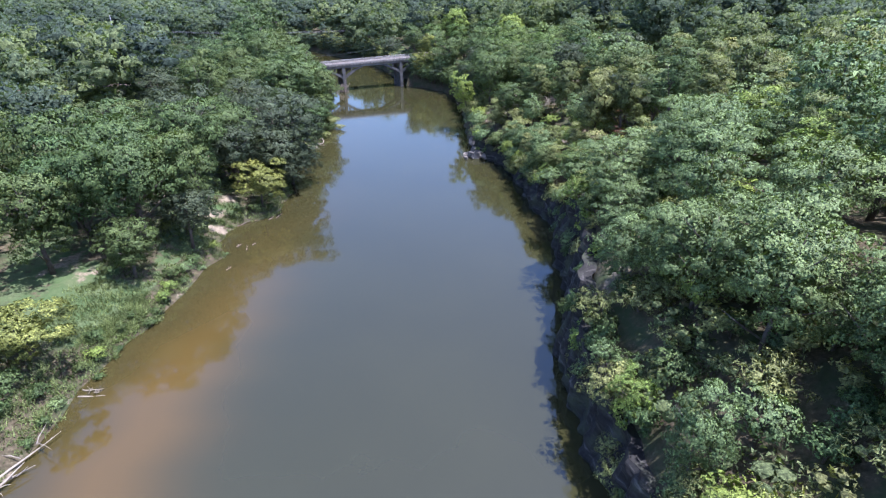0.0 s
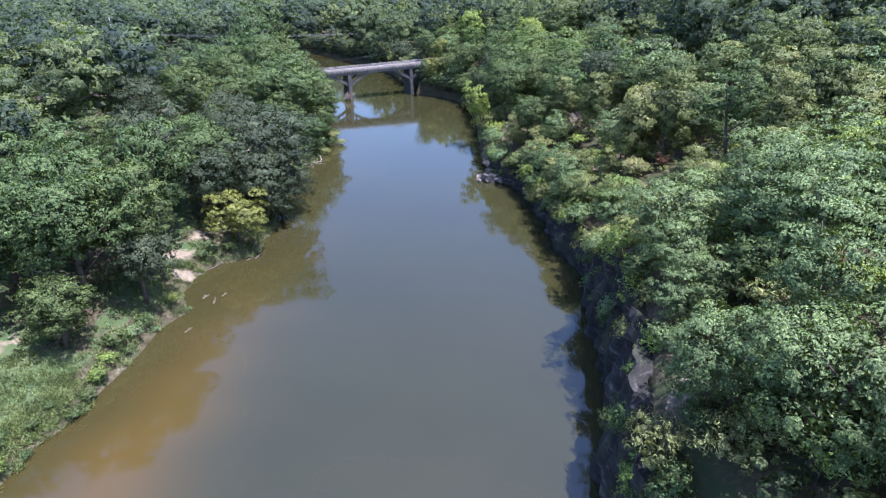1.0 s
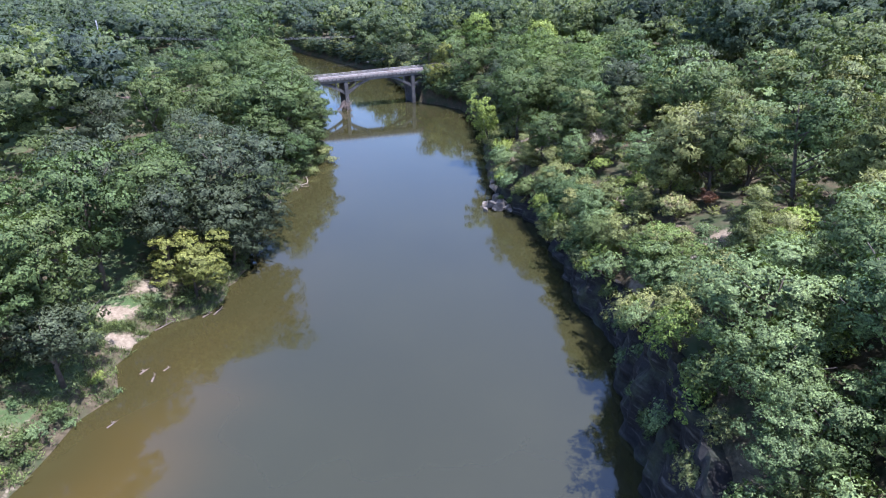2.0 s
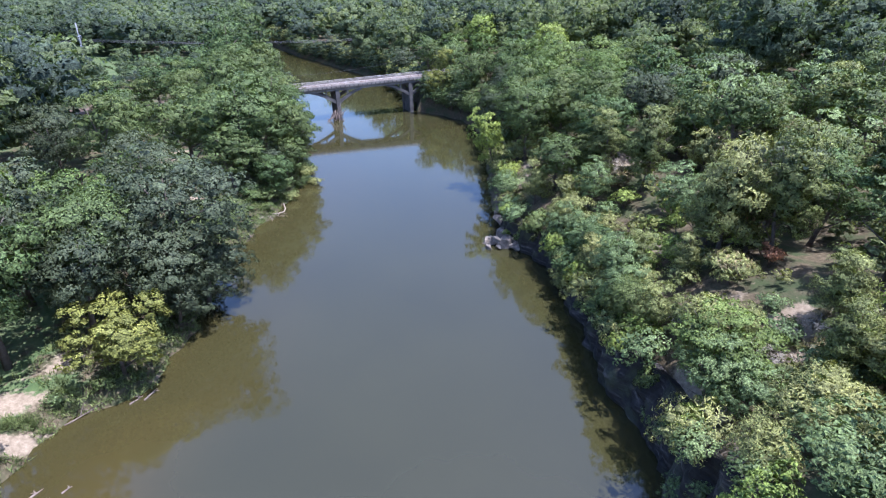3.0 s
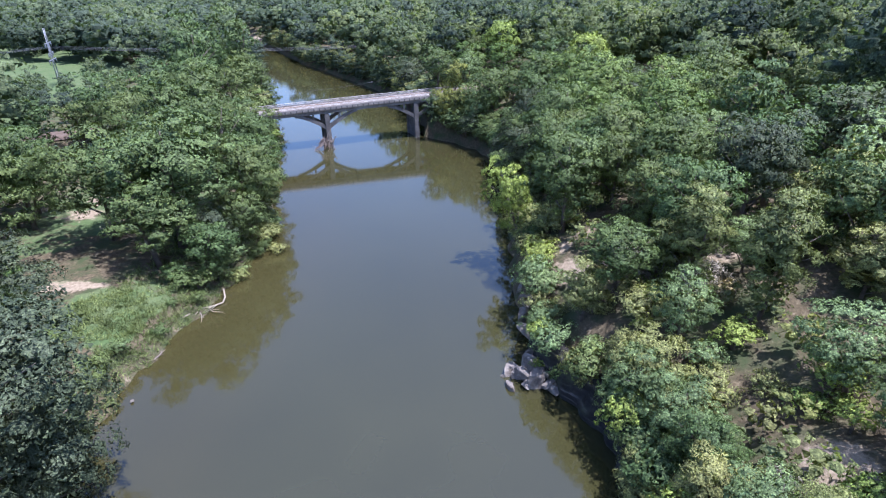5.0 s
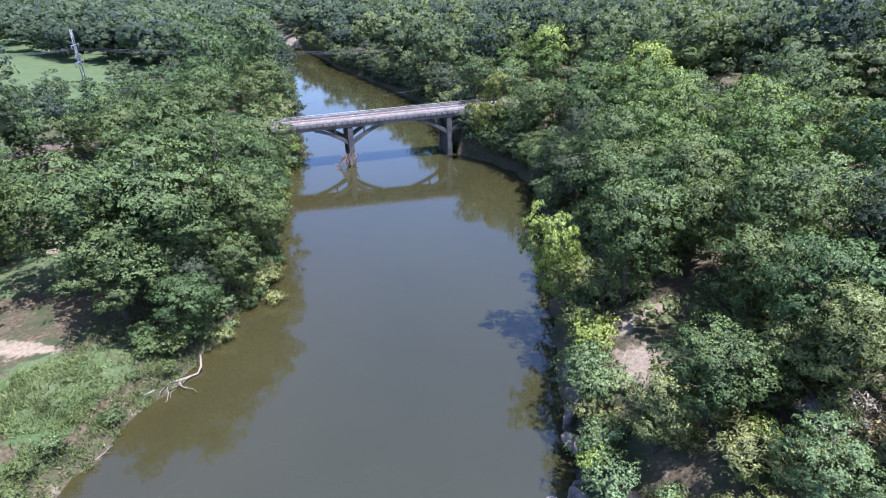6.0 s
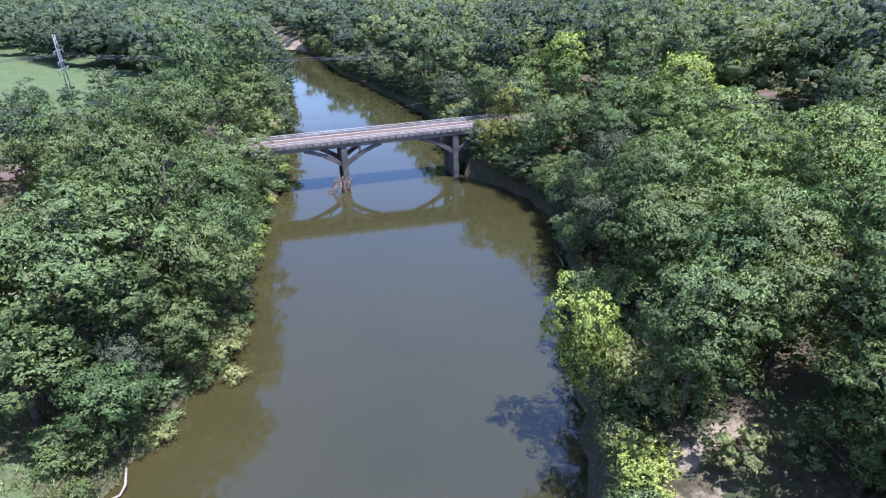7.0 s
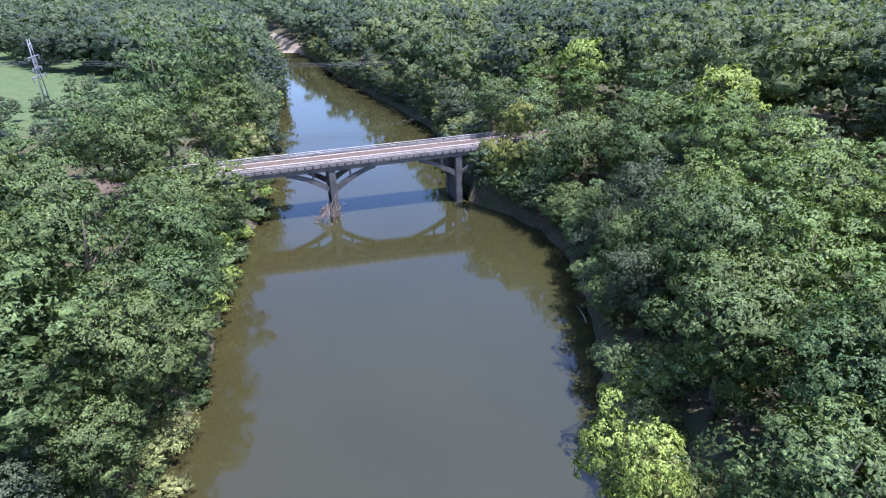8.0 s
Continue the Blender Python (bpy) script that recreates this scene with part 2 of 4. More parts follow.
def rock_material():
    m, t, p = material("layered_rock", 0.9, 0.25)
    pos = t.nodes.new("ShaderNodeNewGeometry").outputs["Position"]
    flat = node(t, "ShaderNodeMapping")
    flat.inputs["Scale"].default_value = (0.5, 0.5, 3.0)
    t.links.new(pos, flat.inputs["Vector"])
    layers = noise_of(t, 0.9, 6.0, 0.65, flat.outputs[0])
    blot = noise_of(t, 0.5, 5.0)
    fine = noise_of(t, 7.0, 5.0)
    # near-black stops carry the shade of the face in the rock's colour
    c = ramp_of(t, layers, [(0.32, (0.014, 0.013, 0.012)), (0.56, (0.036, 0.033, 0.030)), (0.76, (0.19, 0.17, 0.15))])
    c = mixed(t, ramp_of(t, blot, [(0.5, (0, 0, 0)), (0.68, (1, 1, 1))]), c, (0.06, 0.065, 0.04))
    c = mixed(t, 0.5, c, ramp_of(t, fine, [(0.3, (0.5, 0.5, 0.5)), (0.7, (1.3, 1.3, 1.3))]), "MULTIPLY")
    t.links.new(c, p.inputs["Base Color"])
    bumped(t, p, layers, 0.45, 0.2)
    return m


ROCK = rock_material()
PALE_ROCK = plain("pale_boulder", [(0.3, (0.085, 0.07, 0.058)), (0.7, (0.33, 0.285, 0.235))], 0.8, 0.9, 0.25, 0.5, 0.1, 6.0)


def ground_material():
    m, t, p = material("forest_floor", 0.95, 0.15)
    grass = t.nodes.new("ShaderNodeAttribute")
    grass.attribute_name = "grass"
    bare = t.nodes.new("ShaderNodeAttribute")
    bare.attribute_name = "bare"
    fine, mid = noise_of(t, 3.0, 6.0, 0.7), noise_of(t, 0.35, 5.0)
    litter = ramp_of(t, fine, [(0.3, (0.042, 0.034, 0.020)), (0.55, (0.105, 0.082, 0.048)), (0.75, (0.21, 0.17, 0.105))])
    litter = mixed(t, ramp_of(t, mid, [(0.45, (0, 0, 0)), (0.62, (1, 1, 1))]), litter, (0.05, 0.062, 0.026))
    soil = ramp_of(t, fine, [(0.3, (0.155, 0.118, 0.076)), (0.7, (0.34, 0.272, 0.188))])
    turf = ramp_of(t, fine, [(0.3, (0.052, 0.084, 0.030)), (0.7, (0.090, 0.128, 0.046))])
    turf = mixed(t, ramp_of(t, mid, [(0.4, (0, 0, 0)), (0.7, (0.4, 0.4, 0.4))]), turf, (0.17, 0.16, 0.085))

    def ragged(attribute):
        a = t.nodes.new("ShaderNodeMath")
        a.operation = "ADD"
        t.links.new(attribute.outputs["Fac"], a.inputs[0])
        s = t.nodes.new("ShaderNodeMath")
        s.operation = "MULTIPLY_ADD"
        t.links.new(noise_of(t, 0.9, 5.0, 0.7), s.inputs[0])
        s.inputs[1].default_value, s.inputs[2].default_value = 1.2, -0.6
        t.links.new(s.outputs[0], a.inputs[1])
        return ramp_of(t, a.outputs[0], [(0.42, (0, 0, 0)), (0.58, (1, 1, 1))])

    c = mixed(t, ragged(grass), litter, turf)
    c = mixed(t, ragged(bare), c, soil)
    t.links.new(c, p.inputs["Base Color"])
    bumped(t, p, fine, 0.5, 0.15)
    return m


GROUND = ground_material()


def water_material():
    m, t, p = material("turbid_river_water", 0.06, 0.5)
    p.inputs["IOR"].default_value = 1.70
    silt = t.nodes.new("ShaderNodeAttribute")
    silt.attribute_name = "silt"
    broad = noise_of(t, 0.05, 3.0)
    deep = ramp_of(t, broad, [(0.3, (0.0325, 0.0305, 0.0112)), (0.7, (0.039, 0.0365, 0.0136))])
    c = mixed(t, silt.outputs["Fac"], deep, (0.104, 0.062, 0.015))
    t.links.new(c, p.inputs["Base Color"])
    bumped(t, p, noise_of(t, 1.3, 3.0, 0.5), 0.05, 0.05)
    return m


WATER = water_material()


# ---- builders ----
def mesh_from(name, verts, faces, mat, smooth=False):
    me = bpy.data.meshes.new(name)
    me.from_pydata([tuple(v) for v in verts], [], [tuple(f) for f in faces])
    if smooth:
        me.polygons.foreach_set("use_smooth", [True] * len(me.polygons))
    me.materials.append(mat)
    me.update()
    return me


def leaves_mesh(name, corners, mat, normals=None):
    """A mesh of loose leaf sprays from an array (n, corners, 3), shaded along the normals given."""
    n, k = corners.shape[:2]
    me = bpy.data.meshes.new(name)
    me.vertices.add(n * k)
    me.vertices.foreach_set("co", np.ascontiguousarray(corners, dtype=np.float32).ravel())
    me.loops.add(n * k)
    me.loops.foreach_set("vertex_index", np.arange(n * k, dtype=np.int32))
    me.polygons.add(n)
    me.polygons.foreach_set("loop_start", np.arange(0, n * k, k, dtype=np.int32))
    me.update(calc_edges=True)
    if normals is not None:
        soft = me.attributes.new("custom_normal", "FLOAT_VECTOR", "POINT")
        soft.data.foreach_set("vector", np.ascontiguousarray(np.repeat(normals, k, axis=0), dtype=np.float32).ravel())
    me.materials.append(mat)
    return me


def part(name, bm, mat, parent, label="", smooth=False):
    """A bmesh or a mesh as one object under a thing or a part."""
    if isinstance(bm, bpy.types.Mesh):
        me = bm
    else:
        bmesh.ops.recalc_face_normals(bm, faces=bm.faces)
        me = bpy.data.meshes.new(name)
        bm.to_mesh(me)
        bm.free()
        me.materials.append(mat)
        if smooth:
            me.polygons.foreach_set("use_smooth", [True] * len(me.polygons))
    ob = new(name, me)
    ob.parent = parent
    return tagged(ob, label)


def thing(name, label, category, group="", at=(0, 0, 0), kind=""):
    ob = new(name)
    ob.location = at
    return tagged(ob, label, category, group, kind)


def box(bm, lo, hi, bevel=0.0):
    """Adds a box with its edges bevelled."""
    got = bmesh.ops.create_cube(bm, size=1.0)["verts"]
    for v in got:
        for i in range(3):
            v.co[i] = lo[i] + (v.co[i] + 0.5) * (hi[i] - lo[i])
    if bevel:
        edges = {e for v in got for e in v.link_edges}
        bmesh.ops.bevel(bm, geom=list(edges), offset=bevel, segments=1, affect="EDGES")
    return bm


def tube_data(points, radii, sides=6):
    """A tapered tube along points: its corners and faces."""
    verts, faces = [], []
    pts = [Vector(p) for p in points]
    for i, (p, r) in enumerate(zip(pts, radii)):
        d = (pts[min(i + 1, len(pts) - 1)] - pts[max(i - 1, 0)]).normalized()
        a = d.orthogonal().normalized() if abs(d.z) > 0.9 else d.cross(Vector((0, 0, 1))).normalized()
        b = d.cross(a)
        for k in range(sides):
            w = 2 * math.pi * k / sides
            verts.append(p + (a * math.cos(w) + b * math.sin(w)) * r)
    for i in range(len(pts) - 1):
        for k in range(sides):
            m = (k + 1) % sides
            faces.append((i * sides + k, i * sides + m, (i + 1) * sides + m, (i + 1) * sides + k))
    faces.append(tuple(range(sides))[::-1])
    faces.append(tuple((len(pts) - 1) * sides + k for k in range(sides)))
    return verts, faces


def tubes_mesh(name, tubes, mat, sides=6):
    verts, faces = [], []
    for points, radii in tubes:
        v, f = tube_data(points, radii, sides)
        faces += [tuple(i + len(verts) for i in one) for one in f]
        verts += v
    return mesh_from(name, verts, faces, mat, True)


def unit(v):
    return v / np.maximum(np.linalg.norm(v, axis=-1, keepdims=True), 1e-6)


def leaf_sprays(rng, at, normal, size, slim=0.7):
    """Three-cornered leaf sprays at the places given, each facing about its normal."""
    n = len(at)
    t = unit(np.cross(normal, unit(rng.normal(size=(n, 3)))))
    b = np.cross(normal, t)
    s = (size * rng.uniform(0.55, 1.45, n))[:, None]
    return np.stack([at + t * s * 0.62 + b * s * rng.uniform(-0.2, 0.2, (n, 1)), at - t * s * 0.4 + b * s * slim * rng.uniform(0.35, 0.65, (n, 1)),
                     at - t * s * 0.4 * rng.uniform(0.3, 1.0, (n, 1)) - b * s * slim * rng.uniform(0.35, 0.65, (n, 1))], axis=1)


def ball(level):
    """The corners and faces of a round leaf mass."""
    bm = bmesh.new()
    bmesh.ops.create_icosphere(bm, subdivisions=level, radius=1.0)
    bm.verts.ensure_lookup_table()
    out = np.array([v.co[:] for v in bm.verts]), np.array([[v.index for v in f.verts] for f in bm.faces])
    bm.free()
    return out


BALL = ball(1)


def crown_leaves(rng, tall, radius, base, boughs, tufts, per, leaf, drop=-0.55, cone=0.0, slim=0.7, bough=(0.22, 0.36), tuft=(0.30, 0.50), core=0.56, loose=0.45, reach=(0.64, 1.14)):
    """A domed crown: boughs over its outline, each a round mass of leaf tufts, with shaded gaps between them."""
    out, soft = [], []
    mid, half = tall * (1 + base) / 2, tall * (1 - base) / 2
    for i in range(boughs):
        z = 0.98 - (0.98 - drop) * (i + rng.uniform(-0.4, 0.4)) / (boughs - 1)
        z = min(0.99, max(-0.95, z))
        w = i * 2.39996 + rng.normal(0, 0.25)
        s = math.sqrt(1 - z * z)
        d = np.array([math.cos(w) * s, math.sin(w) * s, z])
        thin = 1 - cone * (z * 0.5 + 0.5)
        size = radius * rng.uniform(*bough) * (1 - 0.35 * cone)
        far = rng.uniform(*reach)
        full = (s ** -0.25 if s > 0.3 else 1.3) * (1 + 0.42 * min(0.0, z))
        centre = np.array([d[0] * full * (radius * thin * far - size * 0.9), d[1] * full * (radius * thin * far - size * 0.9), mid + d[2] * (half * far - size * 0.75)])
        if core:
            corners, faces = BALL
            mass = centre + corners * size * core * np.array([1, 1, 0.6]) * rng.uniform(0.7, 1.15, (len(corners), 1))
            upper = corners[faces].mean(axis=1)
            upper, shown = unit(upper), upper[:, 2] > -0.35
            out.append(mass[faces][shown])
            soft.append(unit(upper[shown] + d * 0.8))
        for k in range(tufts):
            zz = 1 - 1.05 * (k + rng.uniform(0, 1)) / tufts
            ww = k * 2.39996 + i * 1.3 + rng.normal(0, 0.3)
            ss = math.sqrt(max(0.0, 1 - zz * zz))
            dd = unit(np.array([math.cos(ww) * ss, math.sin(ww) * ss, zz]) + d * 0.35)
            rc = size * rng.uniform(*tuft)
            c = centre + dd * size * np.array([1.05, 1.05, 0.62]) * rng.uniform(0.62, 1.0)
            m = max(3, int(per * rng.uniform(0.7, 1.3)))
            v = unit(rng.normal(size=(m, 3)) + dd * 0.75 + np.array([0, 0, 0.35]))
            at = c + v * rc * np.array([1.0, 1.0, 0.75]) * rng.uniform(0.5, 1.12, (m, 1))
            nrm = unit(v + dd * 0.4 + rng.normal(0, loose, (m, 3)))
            out.append(leaf_sprays(rng, at, nrm, leaf, slim))
            soft.append(unit(nrm * 0.22 + v * 0.4 + dd * 0.5 + d * 0.75))
    inner = boughs * tufts * per // 14
    v = unit(rng.normal(size=(inner, 3)))
    at = v * np.array([radius * (1 - cone * 0.5), radius * (1 - cone * 0.5), half]) * rng.uniform(0.2, 0.6, (inner, 1)) + np.array([0, 0, mid])
    out.append(leaf_sprays(rng, at, unit(v + rng.normal(0, 0.5, (inner, 3))), leaf * 1.5, 0.9))
    soft.append(v)
    return np.concatenate(out), np.concatenate(soft)


def limbs(rng, tall, radius, base, thick, stems=1, count=6):
    tubes = []
    for k in range(stems):
        lean = rng.normal(0, 0.05 if stems == 1 else 0.16, 2)
        pts = [Vector((lean[0] * tall * f + rng.normal(0, 0.06) * f, lean[1] * tall * f + rng.normal(0, 0.06) * f, tall * 0.82 * f - 0.6 * (f == 0))) for f in (0, 0.2, 0.4, 0.6, 0.8, 1)]
        tubes.append((pts, [thick * (1.25, 0.9, 0.72, 0.5, 0.3, 0.1)[i] for i in range(6)]))
        for j in range(count):
            f = base + (0.85 - base) * (j + 0.5) / count * 0.85
            w, up = rng.uniform(0, 6.28), rng.uniform(0.35, 0.8)
            p = Vector((lean[0] * tall * f, lean[1] * tall * f, tall * 0.82 * f))
            out = Vector((math.cos(w), math.sin(w), up))
            ln = radius * rng.uniform(0.6, 0.9) * (1 - 0.4 * f)
            q = p + out * ln * 0.5 + Vector((0, 0, 0.1 * ln))
            tubes.append(([p, q, p + out * ln + Vector((0, 0, 0.25 * ln))], [thick * 0.42, thick * 0.26, thick * 0.08]))
    return tubes


KINDS = {}


def tree_kind(key, name, label, category, group, leaf_mat, seed, tall, radius, base, boughs, tufts, per, leaf, thick, drop=-0.55, cone=0.0, slim=0.7, stems=1, bark=None, bough=(0.22, 0.36), tuft=(0.30, 0.50), core=0.36, loose=0.45, reach=(0.64, 1.14)):
    """Meshes of one kind of tree, built once: a finely leaved crown and a plainer one for places farther off."""
    rng = np.random.default_rng(seed)
    trunk = tubes_mesh("trunk", limbs(rng, tall, radius, base, thick, stems, 2 if stems > 1 else 6), bark or BARK, 4 if stems > 1 else 6)
    shape = dict(drop=drop, cone=cone, slim=slim, bough=bough, tuft=tuft, core=core, loose=loose, reach=reach)
    crowns = []
    for share, wide in ((1.25, 0.88), (0.5, 1.25)):
        tris, soft = crown_leaves(np.random.default_rng(seed + 100), tall, radius, base, boughs, tufts, int(per * share), leaf * wide, **shape)
        crowns.append(leaves_mesh("crown", tris, leaf_mat, soft))
    KINDS[key] = (name, label, category, group, trunk, *crowns)


def plant(key, x, y, scale=1.0, turn=0.0, z=None, stretch=1.0, lean=(0.0, 0.0)):
    """One tree or bush of a kind, standing on the ground."""
    name, label, category, group, trunk, fine, crown = KINDS[key]
    close = -58 < x < (34 if y < 90 else 26) and 10 < y < 165
    crown = fine if close else crown
    root = thing(name, label, category, group)
    ground_z = float(height(x, y)) if z is None else z
    root.matrix_basis = Matrix.Translation((x, y, max(ground_z, -0.3) - 0.1)) @ Euler((lean[0], lean[1], 0)).to_matrix().to_4x4() @ Matrix.Rotation(turn, 4, "Z") @ Matrix.Diagonal((scale, scale, scale * stretch, 1))
    for n, me in (("trunk", trunk), ("crown", crown)):
        ob = new(n, me)
        ob.parent = root
    return root


WOOD = "trees of the riverside wood"
OAK = "tall full green broadleaf tree in the riverside wood"
tree_kind("oak_a", "oak_tree", OAK, "tree", WOOD, LEAF_OAK, 11, 15, 6.0, 0.10, 34, 8, 29, 0.31, 0.34, -0.65, bough=(0.22, 0.36))
tree_kind("oak_b", "oak_tree", OAK, "tree", WOOD, LEAF_OAK, 12, 14, 5.2, 0.08, 30, 8, 29, 0.30, 0.30, -0.8)
tree_kind("oak_c", "oak_tree", OAK, "tree", WOOD, LEAF_OAK, 13, 16, 5.0, 0.2, 26, 8, 29, 0.30, 0.32, -0.5, cone=0.2)
DARK_OAK = "dark grey-green broadleaf tree with dense leaves"
tree_kind("dark_a", "oak_tree", DARK_OAK, "tree", WOOD, LEAF_DARK, 21, 15, 6.4, 0.08, 38, 9, 31, 0.27, 0.36, -0.6, bough=(0.20, 0.33))
tree_kind("dark_b", "oak_tree", DARK_OAK, "tree", WOOD, LEAF_DARK, 22, 12, 5.0, 0.12, 28, 8, 28, 0.28, 0.28, -0.6)
tree_kind("bright_a", "maple_tree", "bright green leafy tree in full sun", "tree", WOOD, LEAF_BRIGHT, 31, 13, 4.6, 0.12, 26, 8, 26, 0.30, 0.26, -0.6, reach=(0.7, 1.15))
tree_kind("green_a", "maple_tree", "fresh green broad-crowned tree in the riverside wood", "tree", WOOD, LEAF_GREEN, 33, 14, 5.4, 0.14, 28, 8, 30, 0.30, 0.28, -0.5)
HICKORY = "pale grey-green leafy tree on the bluff"
tree_kind("pale_a", "hickory_tree", HICKORY, "tree", WOOD, LEAF_PALE, 41, 9, 4.4, 0.06, 26, 8, 34, 0.215, 0.2, -0.6)
tree_kind("pale_b", "hickory_tree", HICKORY, "tree", WOOD, LEAF_PALE, 42, 10, 4.0, 0.08, 24, 8, 34, 0.215, 0.2, -0.6)
CEDAR = "feathery olive-green cedar on the rocky bluff"
FEATHERY = dict(slim=0.26, core=0.34, loose=0.75, tuft=(0.42, 0.7))
tree_kind("olive_a", "cedar_tree", CEDAR, "tree", WOOD, LEAF_OLIVE, 51, 8, 3.0, 0.04, 24, 7, 34, 0.34, 0.15, -0.75, 0.35, **FEATHERY)
tree_kind("olive_b", "cedar_tree", CEDAR, "tree", WOOD, LEAF_OLIVE, 52, 7, 3.3, 0.04, 24, 7, 34, 0.34, 0.15, -0.65, 0.2, **FEATHERY)
tree_kind("pine_a", "pine_tree", "feathery dark olive-green pine on the slope", "tree", WOOD, LEAF_PINE, 55, 11, 3.3, 0.1, 28, 7, 34, 0.36, 0.17, -0.7, 0.4, **FEATHERY)
tree_kind("yellow_a", "box_elder", "yellow-green small tree at the water's edge", "tree", WOOD, LEAF_YELLOW, 61, 8, 4.0, 0.03, 24, 9, 32, 0.24, 0.16, -0.7, bough=(0.2, 0.34), reach=(0.5, 1.2))
BUSH = "bushes of the banks"
LOW = dict(drop=-0.2, stems=3, bough=(0.34, 0.5))
tree_kind("bush_a", "bush", "leafy green bush on the bank", "bush", BUSH, LEAF_OAK, 71, 2.6, 1.7, 0.0, 9, 6, 16, 0.20, 0.05, **LOW)
tree_kind("bush_b", "bush", "bright yellow-green bush on the bank", "bush", BUSH, LEAF_BRIGHT, 72, 3.0, 1.6, 0.0, 9, 6, 16, 0.19, 0.05, **LOW)
tree_kind("bush_c", "bush", "dry olive bush on the bluff", "bush", BUSH, LEAF_OLIVE, 73, 2.4, 1.8, 0.0, 9, 6, 16, 0.25, 0.05, slim=0.3, loose=0.7, **LOW)
tree_kind("bush_d", "bush", "pale green bush on the bank", "bush", BUSH, LEAF_PALE, 74, 2.8, 1.8, 0.0, 9, 6, 16, 0.19, 0.05, **LOW)
tree_kind("bush_dead", "bush", "leafless grey-brown dead bush on the bluff", "bush", BUSH, TWIGS, 76, 2.6, 1.7, 0.0, 9, 6, 12, 0.55, 0.05, slim=0.09, core=0.0, loose=1.2, **LOW)
tree_kind("bush_dry", "bush", "straw-coloured dry bush on the bluff", "bush", BUSH, LEAF_DRY, 77, 1.8, 1.6, 0.0, 8, 6, 12, 0.34, 0.04, slim=0.25, core=0.0, loose=1.0, **LOW)
tree_kind("bush_rust", "bush", "rust-brown withered bush on the bluff", "bush", BUSH, LEAF_RUST, 75, 3.0, 1.5, 0.0, 8, 6, 14, 0.30, 0.05, **LOW)


# ---- ground: one sheet, its columns following the shores ----
def build_ground():
    ys = np.concatenate([[-900, -400, -200, -120], np.arange(-80, 60, 3.0), np.arange(60, 215, 1.5), np.arange(215, 420, 5.0), [440, 480, 540, 640, 800, 1200, 2200, 5000]])
    dl = [5000, 2500, 1200, 700, 500, 400, 320, 260, 215, 180, 150, 130, 115, 100, 88, 77, 67, 58, 50, 43, 37, 32, 28, 24, 21, 18, 15.5, 13, 11, 9, 7.5, 6.2, 5, 4, 3.2, 2.5, 1.9, 1.4, 0.9, 0.5, 0.2]
    dr = [0.15, 0.4, 0.7, 1.0, 1.4, 1.8, 2.3, 2.9, 3.6, 4.4, 5.3, 6.3, 7.5, 9, 10.5, 12, 14, 16, 18.5, 21, 24, 27, 31, 36, 42, 50, 60, 72, 86, 104, 125, 150, 185, 230, 300, 400, 550, 800, 1500, 3000, 5000]
    verts, grass, bare = [], [], []
    for y in ys:
        a, b = float(shore_left(y)), float(shore_right(y))
        xs = [a - d for d in dl] + [a + (b - a) * f for f in (0.02, 0.2, 0.5, 0.8, 0.98)] + [b + d for d in dr]
        zs = height(xs, [y] * len(xs))
        for x, z in zip(xs, zs):
            verts.append((x, y, float(z)))
            left = a - x
            g = 0.0
            if left > 2.0:
                g = 0.45 + 0.15 * math.sin(x * 0.4 + y * 0.13)
                if left > 55:
                    g = 0.7
                if cleared(x, y):
                    g = 0.9
                if ((x + 39) / 8.5) ** 2 + ((y - 111.5) / 4.6) ** 2 < 1:
                    g = 0.1
            n = 0.15
            if 0 < left < 1.6:
                n = (0.34 if y < 112 else 0.12) - 0.3 * left + 0.22 * math.sin(y * 0.8)
            if x - b > 1.5:
                n = 0.26 if y < 118 else 0.05
            n = max([n] + [0.85 - 0.4 * ((x - p) ** 2 + (y - q) ** 2) / r ** 2 for p, q, r in BARE if abs(x - p) < 4 and abs(y - q) < 4])
            if y > 322 and a - 9 < x < a + 0.5 or y > 362 and a < x < b + 4:
                n = 1.0
            grass.append(g)
            bare.append(n)
    w = len(dl) + len(dr) + 5
    faces = [(j * w + i, j * w + i + 1, (j + 1) * w + i + 1, (j + 1) * w + i) for j in range(len(ys) - 1) for i in range(w - 1)]
    me = mesh_from("ground", verts, faces, GROUND, True)
    for key, values in (("grass", grass), ("bare", bare)):
        me.attributes.new(key, "FLOAT", "POINT").data.foreach_set("value", values)
    tagged(new("ground", me), "forest floor of leaf litter, bare soil and grass sloping to the river", "ground", kind="structure")


build_ground()


def build_water():
    ys = np.concatenate([[-900, -400, -200], np.arange(-80, 200, 2.0), np.arange(200, 372, 4.0)])
    verts, silt = [], []
    for y in ys:
        a, b = float(shore_left(y)) - 0.8, float(shore_right(y)) + 1.4
        for f in np.linspace(0, 1, 25):
            x = a + (b - a) * f
            verts.append((x, y, 0.0))
            off = x - a
            shoal = math.exp(-((off - 7.5) / 4.6) ** 2) * np.interp(y, [-60, 20, 34, 46, 62, 75], [0.5, 0.85, 0.8, 0.5, 0.2, 0.05])
            edge = 0.15 * math.exp(-off / 2.0)
            silt.append(min(1.0, shoal + edge))
    faces = [(j * 25 + i, j * 25 + i + 1, (j + 1) * 25 + i + 1, (j + 1) * 25 + i) for j in range(len(ys) - 1) for i in range(24)]
    me = mesh_from("water", verts, faces, WATER, True)
    me.attributes.new("silt", "FLOAT", "POINT").data.foreach_set("value", silt)
    tagged(new("water", me), "calm turbid olive-brown river reflecting the blue sky", "river", kind="structure")


build_water()


